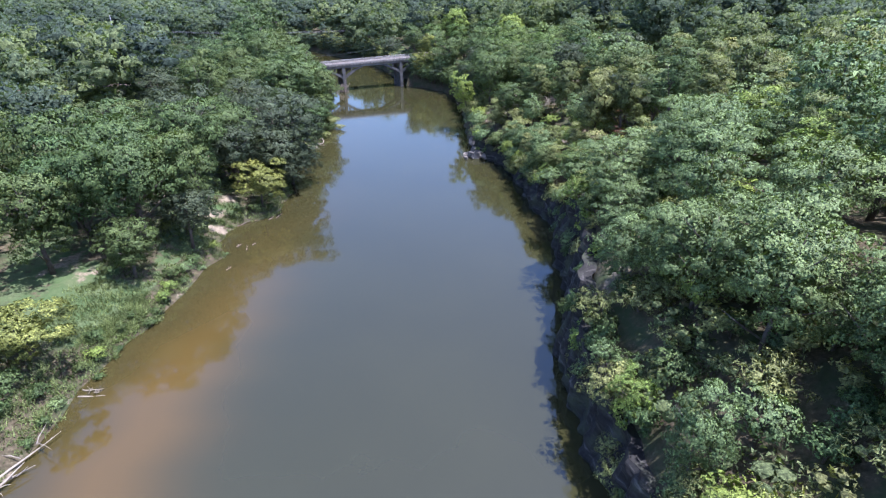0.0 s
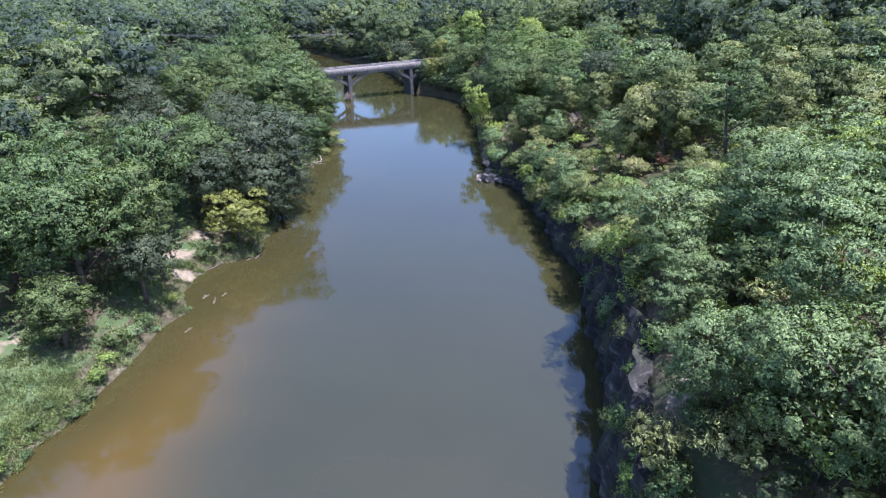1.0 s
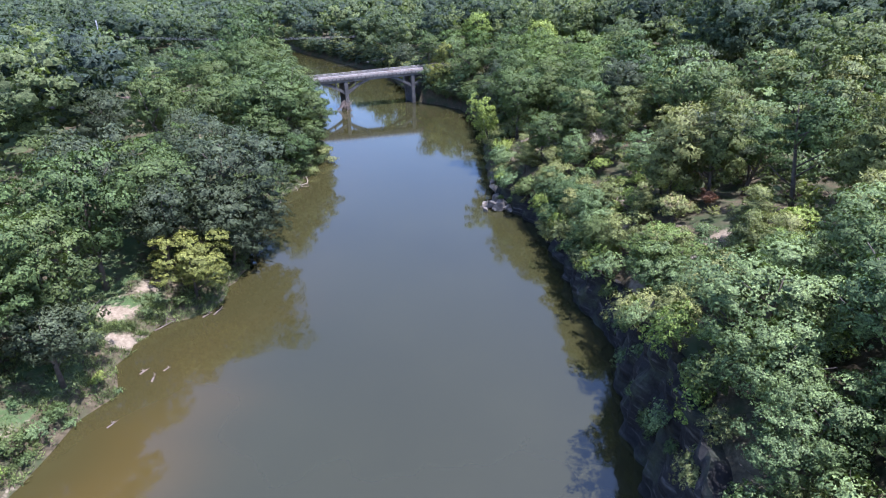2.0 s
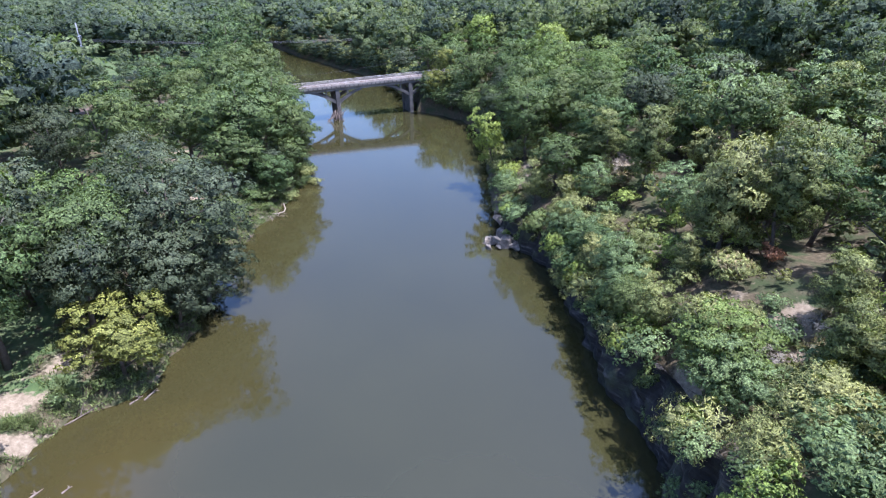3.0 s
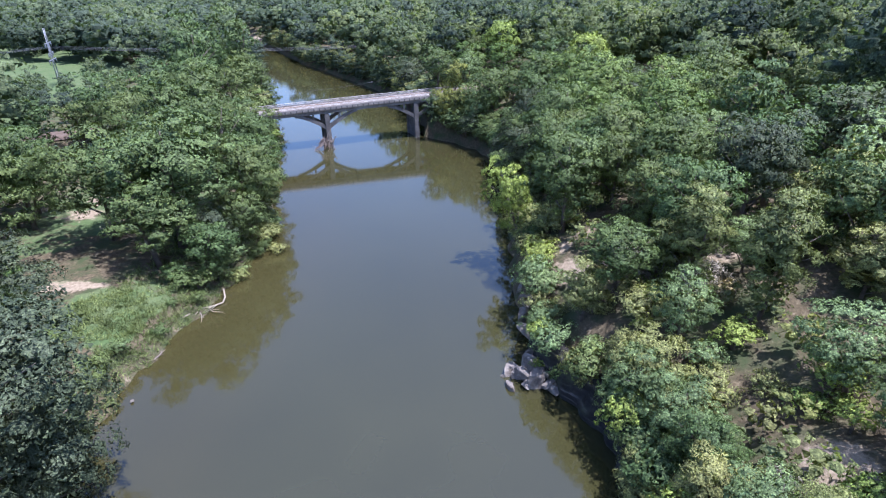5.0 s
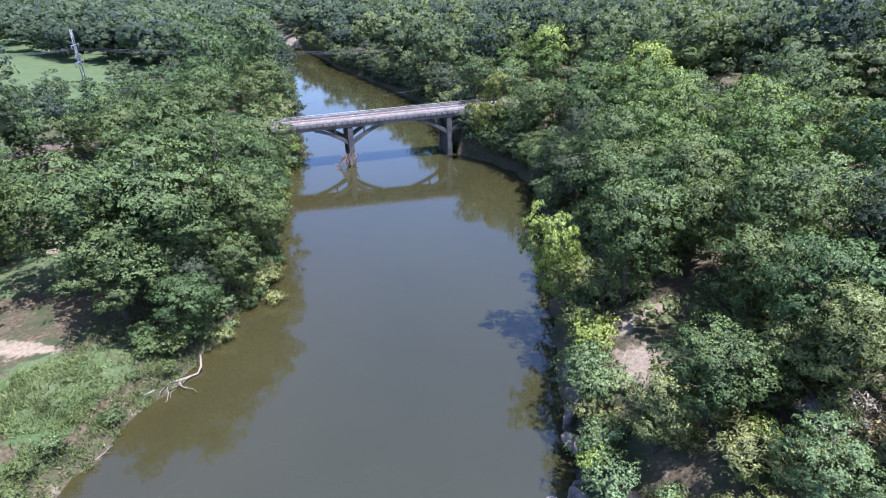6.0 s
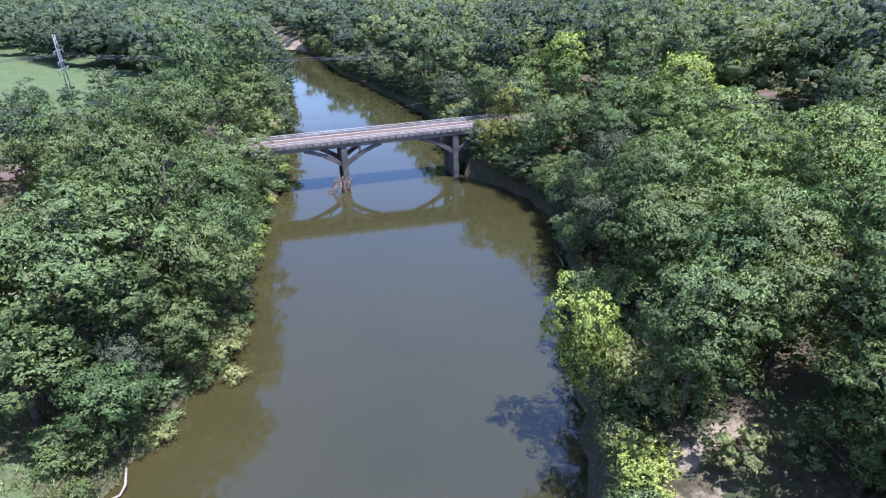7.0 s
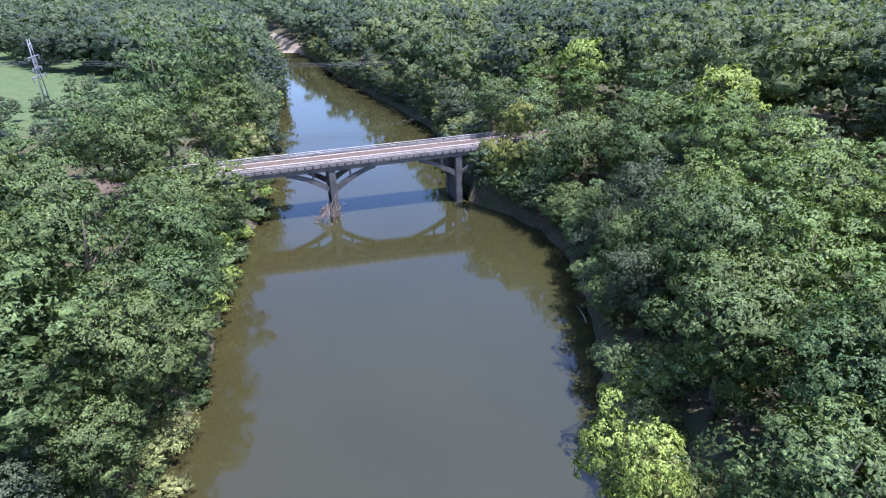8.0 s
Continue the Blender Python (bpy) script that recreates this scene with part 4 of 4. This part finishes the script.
def build_woods():
    rng2 = np.random.default_rng(8)
    bank, tints, softs = [], [], []
    shapes = [crown_leaves(rng2, 1.0, 0.38, 0.04, 18, 5, 6, 0.050, -0.7, bough=(0.24, 0.38), core=0.62) for _ in range(6)]
    close = [crown_leaves(rng2, 1.0, 0.38, 0.10, 22, 6, 9, 0.036, -0.65, bough=(0.26, 0.40), core=0.62) for _ in range(6)]
    small = [crown_leaves(rng2, 1.0, 0.40, 0.06, 12, 3, 4, 0.078, -0.5, bough=(0.30, 0.46), core=0.72) for _ in range(6)]
    for p in spots:
        if p in chosen:
            continue
        x, y, pick, off = p
        far = math.hypot(x, y - 90)
        thin = float(np.interp(far, [120, 200, 320, 430], [0.0, 0.02, 0.30, 0.72]))
        if rng2.uniform() < thin:
            continue
        shape, soft = (close if abs(x + 10) < 78 and 6 < y < 205 else small if y < 6 else shapes if far < 190 else small)[int(pick * 6)]
        tall = (11 + 10 * rng2.uniform()) * (0.74 if x > 10 and y < 125 else 1.0)
        if -150 < x < -60 and 76 - 0.9 * x < y < 235:
            tall *= 0.5
        w = rng2.uniform(0, 6.28)
        c, s = math.cos(w), math.sin(w)
        wide = rng2.uniform(0.86, 1.12) * (1 + 0.35 * thin)
        turned = np.stack([(shape[..., 0] * c - shape[..., 1] * s) * wide, (shape[..., 0] * s + shape[..., 1] * c) * wide, shape[..., 2]], -1) * tall
        bank.append(turned + np.array([x, y, float(height(x, y))]))
        softs.append(np.stack([soft[:, 0] * c - soft[:, 1] * s, soft[:, 0] * s + soft[:, 1] * c, soft[:, 2]], -1))
        # darker tints on the far left put those woods' shade into leaf colour
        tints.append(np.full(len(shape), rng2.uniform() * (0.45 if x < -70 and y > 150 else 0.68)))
    for y in np.repeat(np.arange(176, 366, 3.4), 2):
        for x, side in ((float(shore_left(y)), -1), (float(shore_right(y)), 1)):
            x += side * rng2.uniform(0.4, 4.4)
            if abs(on_bridge(x, y)[1]) < 5 or side < 0 and y > 318:
                continue
            (shape, soft), tall = shapes[int(rng2.uniform() * 6)], rng2.uniform(4.5, 10.5)
            softs.append(soft)
            bank.append(shape * np.array([1.25, 1.25, 1.0]) * tall + np.array([x, y, float(height(x, y)) - 0.12 * tall]))
            tints.append(np.full(len(shape), rng2.uniform()))
    for x in np.arange(-206, -128, 4.2):
        y = float(np.interp(x, [-206, -178, -150, -128], [290, 270, 268, 262])) + rng2.uniform(-2, 3)
        (shape, soft), tall = shapes[int(rng2.uniform() * 6)], rng2.uniform(12, 17)
        softs.append(soft)
        bank.append(shape * np.array([1.15, 1.15, 1.0]) * tall + np.array([x, y, float(height(x, y)) - 0.5]))
        tints.append(np.full(len(shape), 0.05 + 0.25 * rng2.uniform()))
    for x, y in zip(rng2.uniform(-760, 420, 800), rng2.uniform(300, 900, 800)):
        if math.hypot(x, y - 90) < 430 or abs(x + 0.12 * y) > 90 + 0.86 * y or float(shore_left(y)) - 2 < x < float(shore_right(y)) + 2:
            continue
        (shape, soft), tall = small[int(rng2.uniform() * 6)], rng2.uniform(13, 18)
        softs.append(soft)
        bank.append(shape * np.array([1.9, 1.9, 1.0]) * tall + np.array([x, y, float(height(x, y))]))
        # distant trees on the left are again tinted darker to stand for shade
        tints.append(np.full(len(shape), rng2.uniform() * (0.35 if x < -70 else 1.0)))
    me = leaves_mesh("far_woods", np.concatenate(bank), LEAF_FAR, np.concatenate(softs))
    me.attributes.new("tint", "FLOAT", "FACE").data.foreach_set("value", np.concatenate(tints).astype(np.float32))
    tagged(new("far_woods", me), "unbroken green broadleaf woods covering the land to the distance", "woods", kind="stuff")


build_woods()


def build_undergrowth():
    """Low shrubs under and between the trees."""
    rng6 = np.random.default_rng(31)
    shapes = [crown_leaves(rng6, 1.0, 0.62, 0.0, 5, 4, 7, 0.10, -0.1, bough=(0.4, 0.6)) for _ in range(5)]
    bank, tints, softs = [], [], []
    for gx in np.concatenate([np.arange(-62, 0, 3.1), np.arange(0, 50, 2.5)]):
        for gy in np.arange(8, 214, 3.1):
            x, y = gx + rng6.uniform(-1.4, 1.4), gy + rng6.uniform(-1.4, 1.4)
            a, b = float(shore_left(y)), float(shore_right(y))
            if a - 1.2 < x < b + (1.7 if y < 110 else 1.2) or cleared(x, y) or abs(on_bridge(x, y)[1]) < (5 if y < 178 and x < 0 else 3.9) or rng6.uniform() < (0.75 if x < a else 0.25 if x < 22 else 0.5):
                continue
            if x < a and cleared(x + 3, y):
                continue
            (shape, soft), tall = shapes[int(rng6.uniform() * 5)], rng6.uniform(1.4, 3.4)
            softs.append(soft)
            bank.append(shape * np.array([1.0, 1.0, 1.0]) * tall + np.array([x, y, float(height(x, y)) - 0.1]))
            tints.append(np.full(len(shape), 0.2 + 0.6 * rng6.uniform() if x < a else 0.55 + 0.45 * rng6.uniform()))
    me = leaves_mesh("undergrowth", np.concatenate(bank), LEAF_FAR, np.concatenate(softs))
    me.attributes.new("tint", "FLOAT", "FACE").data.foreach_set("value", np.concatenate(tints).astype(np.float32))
    tagged(new("undergrowth", me), "low green scrub growing under and between the trees", "undergrowth", kind="stuff")


build_undergrowth()

# ---- bushes on the bluff and along the low bank ----
rng = np.random.default_rng(17)
for gx in np.arange(-4, 46, 3.0):
    for gy in np.arange(14, 176, 3.0):
        x, y = gx + rng.uniform(-1.3, 1.3), gy + rng.uniform(-1.3, 1.3)
        off = x - float(shore_right(y))
        pick, k = rng.uniform(), rng.uniform(0.75, 1.35)
        if off < (1.5 if y < 136 else 3.4) or off > (17 if y < 112 else 6) or pick > 0.9 or cleared(x, y) or abs(on_bridge(x, y)[1]) < 5:
            continue
        kinds = "bush_b bush_c bush_dead bush_c bush_b bush_dry bush_d bush_b bush_dry" if 36 < y < 112 else "bush_a bush_c bush_d bush_c bush_b bush_a bush_d bush_c bush_a"
        turn, tallness = rng.uniform(0, 6.28), rng.uniform(0.8, 1.1)
        if off < 13 and pick < 0.82:
            plant(kinds.split()[int(pick * 10)], x, y, k, turn, None, tallness)
for y in np.arange(26, 168, 1.9):
    off = rng.uniform(0.4, 2.6) if y < 112 else rng.uniform(-0.5, 1.3)
    x, k = float(shore_left(y)) - off, rng.uniform(0.35, 0.8) * (1.0 if y < 112 else 1.5)
    if y < 62 and rng.uniform() < 0.6:
        plant("bush_a bush_d bush_a".split()[int(rng.uniform() * 3)], float(shore_left(y)) - rng.uniform(-0.2, 0.7), float(y), rng.uniform(0.3, 0.55), rng.uniform(0, 6.28), None, rng.uniform(0.6, 0.8))
    if rng.uniform() < (0.55 if y < 112 else 0.95):
        kinds = "bush_a bush_b bush_d bush_a bush_a" if not 106 < y < 126 else "bush_a bush_c bush_d bush_a bush_a"
        plant(kinds.split()[int(rng.uniform() * 5)], x, float(y), k, rng.uniform(0, 6.28), None, rng.uniform(0.7, 1.0))
for y in np.arange(9, 172, 1.5):
    x = float(shore_right(y)) + (rng.uniform(1.1, 2.4) if y < 58 else rng.uniform(0.5, 1.8) if y < 110 else rng.uniform(0.8, 3.0))
    pick = rng.uniform()
    if pick < np.interp(y, [20, 34, 38, 52, 58, 66, 78, 100], [0.8, 0.8, 0.25, 0.25, 0.6, 0.8, 0.9, 0.95]) and not cleared(x, y):
        top = float(height(float(shore_right(y)) + 2.6, y)) - (0.4 if y < 58 else 1.0)
        if 136 < y < 162 and pick > 0.25:
            continue
        plant("bush_c bush_d bush_a bush_b bush_c bush_a bush_d bush_a bush_c bush_d".split()[int(pick * 10)], x, float(y), rng.uniform(0.6, 1.2) * (1.0 if y < 58 else 1.25), rng.uniform(0, 6.28), top, rng.uniform(0.8, 1.1), (0.0, -0.35))
for y in np.arange(20, 104, 1.7):
    pick, lift = rng.uniform(), rng.uniform(0.35, 0.95)
    if pick < 0.62:
        tall = float(np.interp(y, CLIFF_Y, CLIFF_H))
        plant("bush_a bush_c bush_d bush_a bush_c bush_a bush_d".split()[int(pick * 10)], float(shore_right(y)) + 0.2 + 0.9 * lift, float(y), rng.uniform(0.35, 0.75), rng.uniform(0, 6.28), tall * lift - 0.3, 0.8, (0.0, -0.7))
for y in np.arange(22, 96, 4.6):
    off = rng.uniform(2.3, 3.6)
    x, y = float(shore_right(y)) + off, float(y) + rng.uniform(-0.8, 0.8)
    if y < 32 or 36 < y < 55:
        continue
    key = ("pale_a olive_b olive_b oak_b olive_a olive_a" if y > 42 else "oak_b pale_b yellow_a pale_a bright_a pale_b").split()[int(rng.uniform() * 6)]
    if not cleared(x, y) and y < 96:
        plant(key, x, y, rng.uniform(0.42, 0.64) * (0.66 if key[:3] in ("oak", "dar", "bri") else 1.0), rng.uniform(0, 6.28), None, rng.uniform(0.85, 1.1), (0.0, -0.12))
for i, y in enumerate((64.5, 68.0, 74.5, 77.5, 80.5, 84.0, 86.5, 89.5, 92.5)):
    plant(("pale_b", "olive_a", "oak_b", "pale_a")[i % 4], float(shore_right(y)) + 2.4 + 0.6 * math.sin(i * 2.1), y, (0.62, 0.7, 0.42, 0.6)[i % 4], i * 2.3, None, 0.95, (0.0, -0.14))
for x, y, k in ((26.4, 83.8, 1.0), (25.4, 76.4, 0.7), (30.0, 92.0, 0.7)):
    plant("bush_rust", x, y, k, x)
for i, (x, y, k) in enumerate(((-41.6, 161.5, 1.6), (-40.4, 158.0, 1.7), (-39.6, 154.6, 1.6), (-37.9, 150.6, 1.6), (-36.0, 147.0, 1.5), (-34.4, 143.4, 1.5), (-43.0, 165.0, 1.5), (-44.0, 158.5, 1.9), (-42.0, 153.0, 1.9), (-32.2, 139.0, 1.4), (-44.5, 169.0, 1.3), (-41.3, 166.5, 1.2), (-42.4, 171.5, 1.2), (-40.2, 163.4, 1.3), (-44.6, 175.0, 1.4), (-38.4, 157.2, 1.1), (-36.6, 152.0, 1.2), (-46.8, 180.0, 1.5), (-34.6, 146.2, 1.2))):
    plant(("bush_b", "bush_d", "bush_a")[i % 3], x, y, k, i * 1.3, None, 0.9)
for i, (x, y, k) in enumerate(((-7.6, 175.4, 1.2), (-6.0, 174.9, 1.4), (-3.6, 172.6, 1.5), (-0.6, 169.8, 1.5), (-9.5, 178.0, 1.0), (-4.5, 174.5, 1.7), (-1.5, 172.0, 1.8), (1.6, 168.4, 1.4), (-2.6, 175.0, 1.6), (3.4, 165.6, 1.4), (-13.0, 180.5, 1.0), (-13.5, 184.0, 1.4))):
    plant(("bush_a", "bush_d", "bush_a", "bush_b")[i % 4], x, y, k, i * 1.3, None, 1.0)
for i, (x, y, k) in enumerate(((-26.2, 83.0, 1.5), (-26.8, 86.2, 1.6), (-25.6, 80.2, 1.3), (-27.2, 89.0, 1.4), (-28.6, 84.6, 1.9), (-32.4, 29.0, 0.9), (-33.4, 31.5, 1.1), (-31.4, 31.9, 0.7), (-31.8, 27.0, 0.8), (-34.5, 28.6, 1.2), (-32.0, 24.6, 0.8), (-27.6, 109.6, 1.1), (-28.8, 108.8, 1.0), (-26.7, 111.9, 1.1), (-30.2, 109.6, 1.1), (-26.9, 115.6, 0.8))):
    plant("bush_a", x, y, k, i * 1.9, None, 0.8)
for i in range(18):
    if i in (9, 15):
        continue
    x, y = 20.2 + 1.45 * (i % 6) + 0.7 * math.sin(i * 2.7), 64.6 + 2.9 * (i // 6) + 0.9 * math.sin(i * 1.9)
    plant(("bush_d", "bush_c", "bush_dry", "bush_b", "bush_dead", "bush_c", "bush_d")[i % 7], x, y, 0.42 + 0.13 * (i % 4), i * 1.1, None, 0.85)
for i, y in enumerate((143.0, 148.5, 154.0, 158.0, 161.0, 164.0, 166.6, 169.0, 171.2, 173.4)):
    plant(("oak_b", "pale_a", "dark_b", "oak_b", "pale_b")[i % 5], float(shore_right(y)) + 1.1, y, (0.50, 0.66, 0.56, 0.46, 0.62)[i % 5], i * 2.1, None, 0.85, (0.0, -0.3))
for i, (key, x, y, k) in enumerate((("pale_b", 14.9, 42.7, 0.5), ("pale_a", 16.8, 43.6, 0.58), ("oak_b", 19.0, 42.8, 0.42), ("bush_d", 13.9, 41.2, 0.8), ("bush_c", 15.6, 41.2, 0.7), ("bush_a", 14.0, 46.0, 0.8), ("oak_b", -69.4, 141.6, 0.8), ("oak_c", -75.4, 139.2, 0.75), ("oak_b", -63.6, 144.6, 0.75))):
    plant(key, x, y, k, i * 1.9, None, 0.9)
plant("bush_c", -23.4, 120.6, 0.75, 1.0, -0.1, 0.8)
plant("bush_b", 6.6, 99.4, 0.45, 2.0, 1.0, 0.9)


def build_grass():
    """Tufts of long grass on the open low bank."""
    r4 = np.random.default_rng(23)
    at = []
    while len(at) < 8600:
        y = r4.uniform(22, 128)
        x = float(shore_left(y)) - r4.uniform(0.0, 3 if r4.uniform() < 0.45 else 9)
        if any((x - p) ** 2 + (y - q) ** 2 < r * r for p, q, r in BARE):
            continue
        if cleared(x, y) or r4.uniform() < 0.35:
            at.append((x, y, float(height(x, y))))
    at = np.repeat(np.array(at), 7, axis=0) + r4.normal(0, 0.16, (len(at) * 7, 3)) * np.array([1, 1, 0])
    lean = r4.normal(0, 0.24, at.shape) * np.array([1, 1, 0])
    up = np.array([0, 0, 1.0]) * r4.uniform(0.15, 0.5, (len(at), 1)) + lean
    side = unit(r4.normal(size=at.shape) * np.array([1, 1, 0.05])) * 0.042
    me = leaves_mesh("long_grass", np.stack([at - side, at + side, at + up], 1), LEAF_GRASS)
    tagged(new("long_grass", me), "tufts of long green and straw-coloured grass on the low bank", "grass", kind="stuff")


build_grass()


# ---- driftwood, snags and fallen branches ----
def crooked(r5, start, way, length, thick, bends=5, wander=0.25):
    p, d = Vector(start), Vector(way).normalized()
    pts = [p.copy()]
    for _ in range(bends):
        d = (d + Vector((r5.gauss(0, wander), r5.gauss(0, wander), r5.gauss(0, wander * 0.6)))).normalized()
        p = p + d * length / bends
        pts.append(p.copy())
    return pts, [thick * (1 - 0.85 * i / bends) for i in range(bends + 1)]


def fallen(name, label, category, group, at, pieces, mat):
    """A fallen branch or a pile of them: each piece its own part."""
    root = thing(name, label, category, group, at)
    for pname, tubes in pieces:
        part(pname, tubes_mesh(pname, tubes, mat), mat, root)
    return root


r5 = random.Random(9)
pier = Vector((BRIDGE_AT.x + BU[1] * 3.6, BRIDGE_AT.y - BU[0] * 3.6, 0))
pieces = []
for i in range(95):
    w, r = r5.uniform(0, 6.28), abs(r5.gauss(0, 0.8))
    start = (-1.0 + r * math.cos(w) * 1.2, -0.5 + r * math.sin(w) * 0.8, max(0.05, 1.5 - r * 0.9) * r5.uniform(0.6, 1.0))
    pieces.append(("branch", [crooked(r5, start, (math.cos(w) - 0.2, math.sin(w) * 0.7 - 0.3, -0.55 + r5.gauss(0, 0.3)), r5.uniform(0.7, 1.7), r5.uniform(0.03, 0.06), 4)]))
pile = fallen("driftwood_pile", "brown tangle of driftwood caught against the bridge pier", "driftwood", "", pier, pieces, DRIFT_WOOD)
for i in range(9):
    pts = [crooked(r5, (r5.uniform(-1.2, 0.7), r5.uniform(-0.2, 0.4), r5.uniform(0.3, 0.9)), (r5.uniform(-0.7, 0.7), 0.3, r5.uniform(0.5, 1.3)), r5.uniform(1.2, 2.0), 0.075)]
    part("branch", tubes_mesh("branch", pts, PALE_WOOD), PALE_WOOD, pile, "bleached white branch")
pile.scale = (0.95, 1.0, 1.75)

trunk = [(-1.3, -2.6, 0.55), (-0.5, -0.7, 0.32), (0.4, 0.3, 0.16), (1.0, 1.0, 0.12), (1.0, 1.6, 0.40), (0.5, 2.5, 0.85)]
pieces = [("limb", [([Vector(p) for p in trunk], [0.08, 0.08, 0.075, 0.09, 0.10, 0.07])])]
for i in range(11):
    pieces.append(("branch", [crooked(r5, (-0.9 + 0.16 * i, -1.2 + 0.18 * i, 0.35 - 0.02 * i), (r5.gauss(-0.15, 0.35), -1.0, r5.uniform(-0.1, 0.1)), r5.uniform(1.4, 3.6), r5.uniform(0.03, 0.055))]))
fallen("fallen_branch", "bleached forked dead branch reaching out into the water", "branch", "fallen wood", (-25.8, 107.6, 0.0), pieces, PALE_WOOD)

for x, y, turn, long, thick, label in ((-30.4, 23.6, 1.22, 6.0, 0.13, ""), (-29.9, 22.8, 1.15, 3.6, 0.16, ""), (-29.6, 25.0, 0.5, 2.0, 0.10, ""), (-29.5, 33.2, 0.3, 2.2, 0.09, ""), (-29.6, 34.0, -0.2, 1.8, 0.08, ""), (-28.2, 66.8, 0.92, 3.8, 0.07, ""), (-24.6, 69.2, 1.0, 1.4, 0.08, ""), (-23.7, 69.7, 1.2, 1.3, 0.08, ""),
                                       (-26.1, 60.5, 1.3, 0.9, 0.10, ""), (-24.6, 59.6, 1.7, 1.0, 0.10, ""), (-24.3, 61.0, 1.0, 0.7, 0.08, ""), (-25.2, 54.4, 1.2, 0.9, 0.07, ""), (-26.8, 98.6, 1.2, 1.8, 0.08, ""), (4.2, 161.5, 1.45, 3.0, 0.16, ""), (4.6, 151.5, 1.5, 3.0, 0.14, ""), (4.4, 146.0, 1.9, 2.4, 0.1, "")):
    way = (math.cos(turn), math.sin(turn), 0.12 if x < 0 else 0.5)
    pieces = [("stem", [crooked(r5, (0, 0, -0.05), way, long, thick, 5, 0.09)])]
    for _ in range(3):
        f = r5.uniform(0.3, 0.8) * long
        pieces.append(("twig", [crooked(r5, (way[0] * f, way[1] * f, way[2] * f), (r5.gauss(0, 1), r5.gauss(0, 1), 0.3), long * 0.3, thick * 0.4, 3)]))
    fallen("driftwood_log", "bleached driftwood log lying at the muddy waterline" if x < 0 else "pale dead trunk leaning out over the water", "log", "fallen wood", (x, y, 0.05), pieces, DRIFT_WOOD if -29.4 < x < 0 else PALE_WOOD)


# ---- power line over the field ----
def sag(a, b, drop, n=16):
    a, b = Vector(a), Vector(b)
    return [a.lerp(b, i / n) - Vector((0, 0, drop * 4 * (i / n) * (1 - i / n))) for i in range(n + 1)]


def build_pylon(x, y, turn):
    root = thing("power_pylon", "grey twin-pole power line pylon standing at the field's edge", "pylon")
    root.matrix_basis = pose(x, y, float(height(x, y)) - 0.3, 0, 0, turn)
    for k in (-1, 1):
        part("pole", tubes_mesh("pole", [([(k * 1.6, 0, 0), (k * 1.15, 0, 8), (k * 0.75, 0, 16)], [0.15, 0.12, 0.09])], STEEL, 8), STEEL, root)
        part("brace", tubes_mesh("brace", [([(-k * 1.4, 0.12 * k, 5), (k * 1.05, 0.12 * k, 11)], [0.05, 0.05])], STEEL), STEEL, root)
        for low, high in ((1.0, 4.6), (8.6, 11.6), (12.4, 15.2)):
            at = [k * float(np.interp(z, [0, 8, 16], [1.6, 1.15, 0.75])) for z in (low, high)]
            part("brace", tubes_mesh("brace", [([(-at[0], 0.1 * k, low), (at[1], 0.1 * k, high)], [0.045, 0.045])], STEEL), STEEL, root)
    for z, half in ((7.6, 4.6), (9.4, 3.2), (12.05, 3.9)):
        arm = part("crossarm", box(bmesh.new(), (-half, -0.1, z - 0.11), (half, 0.1, z + 0.11), 0.03), STEEL, root, "long grey crossarm")
        for k in (-half + 0.3, 0, half - 0.3):
            part("insulator", tubes_mesh("insulator", [([(k, 0, z - 0.1), (k, 0, z - 0.5), (k, 0, z - 1.1)], [0.1, 0.16, 0.07])], STEEL, 8), STEEL, arm)
    return root


PYLON, PYLON_TURN = (-123.8, 216.0), 118.0
pylon = build_pylon(*PYLON, PYLON_TURN)
across = Vector((math.cos(radians(PYLON_TURN)), math.sin(radians(PYLON_TURN)), 0))
along = Vector((-across.y, across.x, 0))
base_z = float(height(*PYLON)) - 0.3
for k in (-3.6, 0, 3.6):
    for way in (-1, 1):
        a = Vector((*PYLON, base_z + 10.9)) + across * k
        wire = new("power_wire", tubes_mesh("power_wire", [(sag(a, a + along * way * 170, 3.5), [0.045] * 17)], WIRE, 5))
        tagged(wire, "thin grey power line wire hung from the pylon", "wire", "power line wires")
for k in (0.0, 0.5, 1.0):
    ends = [(BRIDGE_AT.x + BU[0] * s - BU[1] * (9 + k), BRIDGE_AT.y + BU[1] * s + BU[0] * (9 + k), z) for s, z in ((-40, 13.0), (40, 15.5))]
    wire = new("utility_wire", tubes_mesh("utility_wire", [(sag(*ends, 5.0), [0.007] * 17)], WIRE, 5))
    tagged(wire, "thin black utility wire strung beside the road", "wire", "roadside wires")
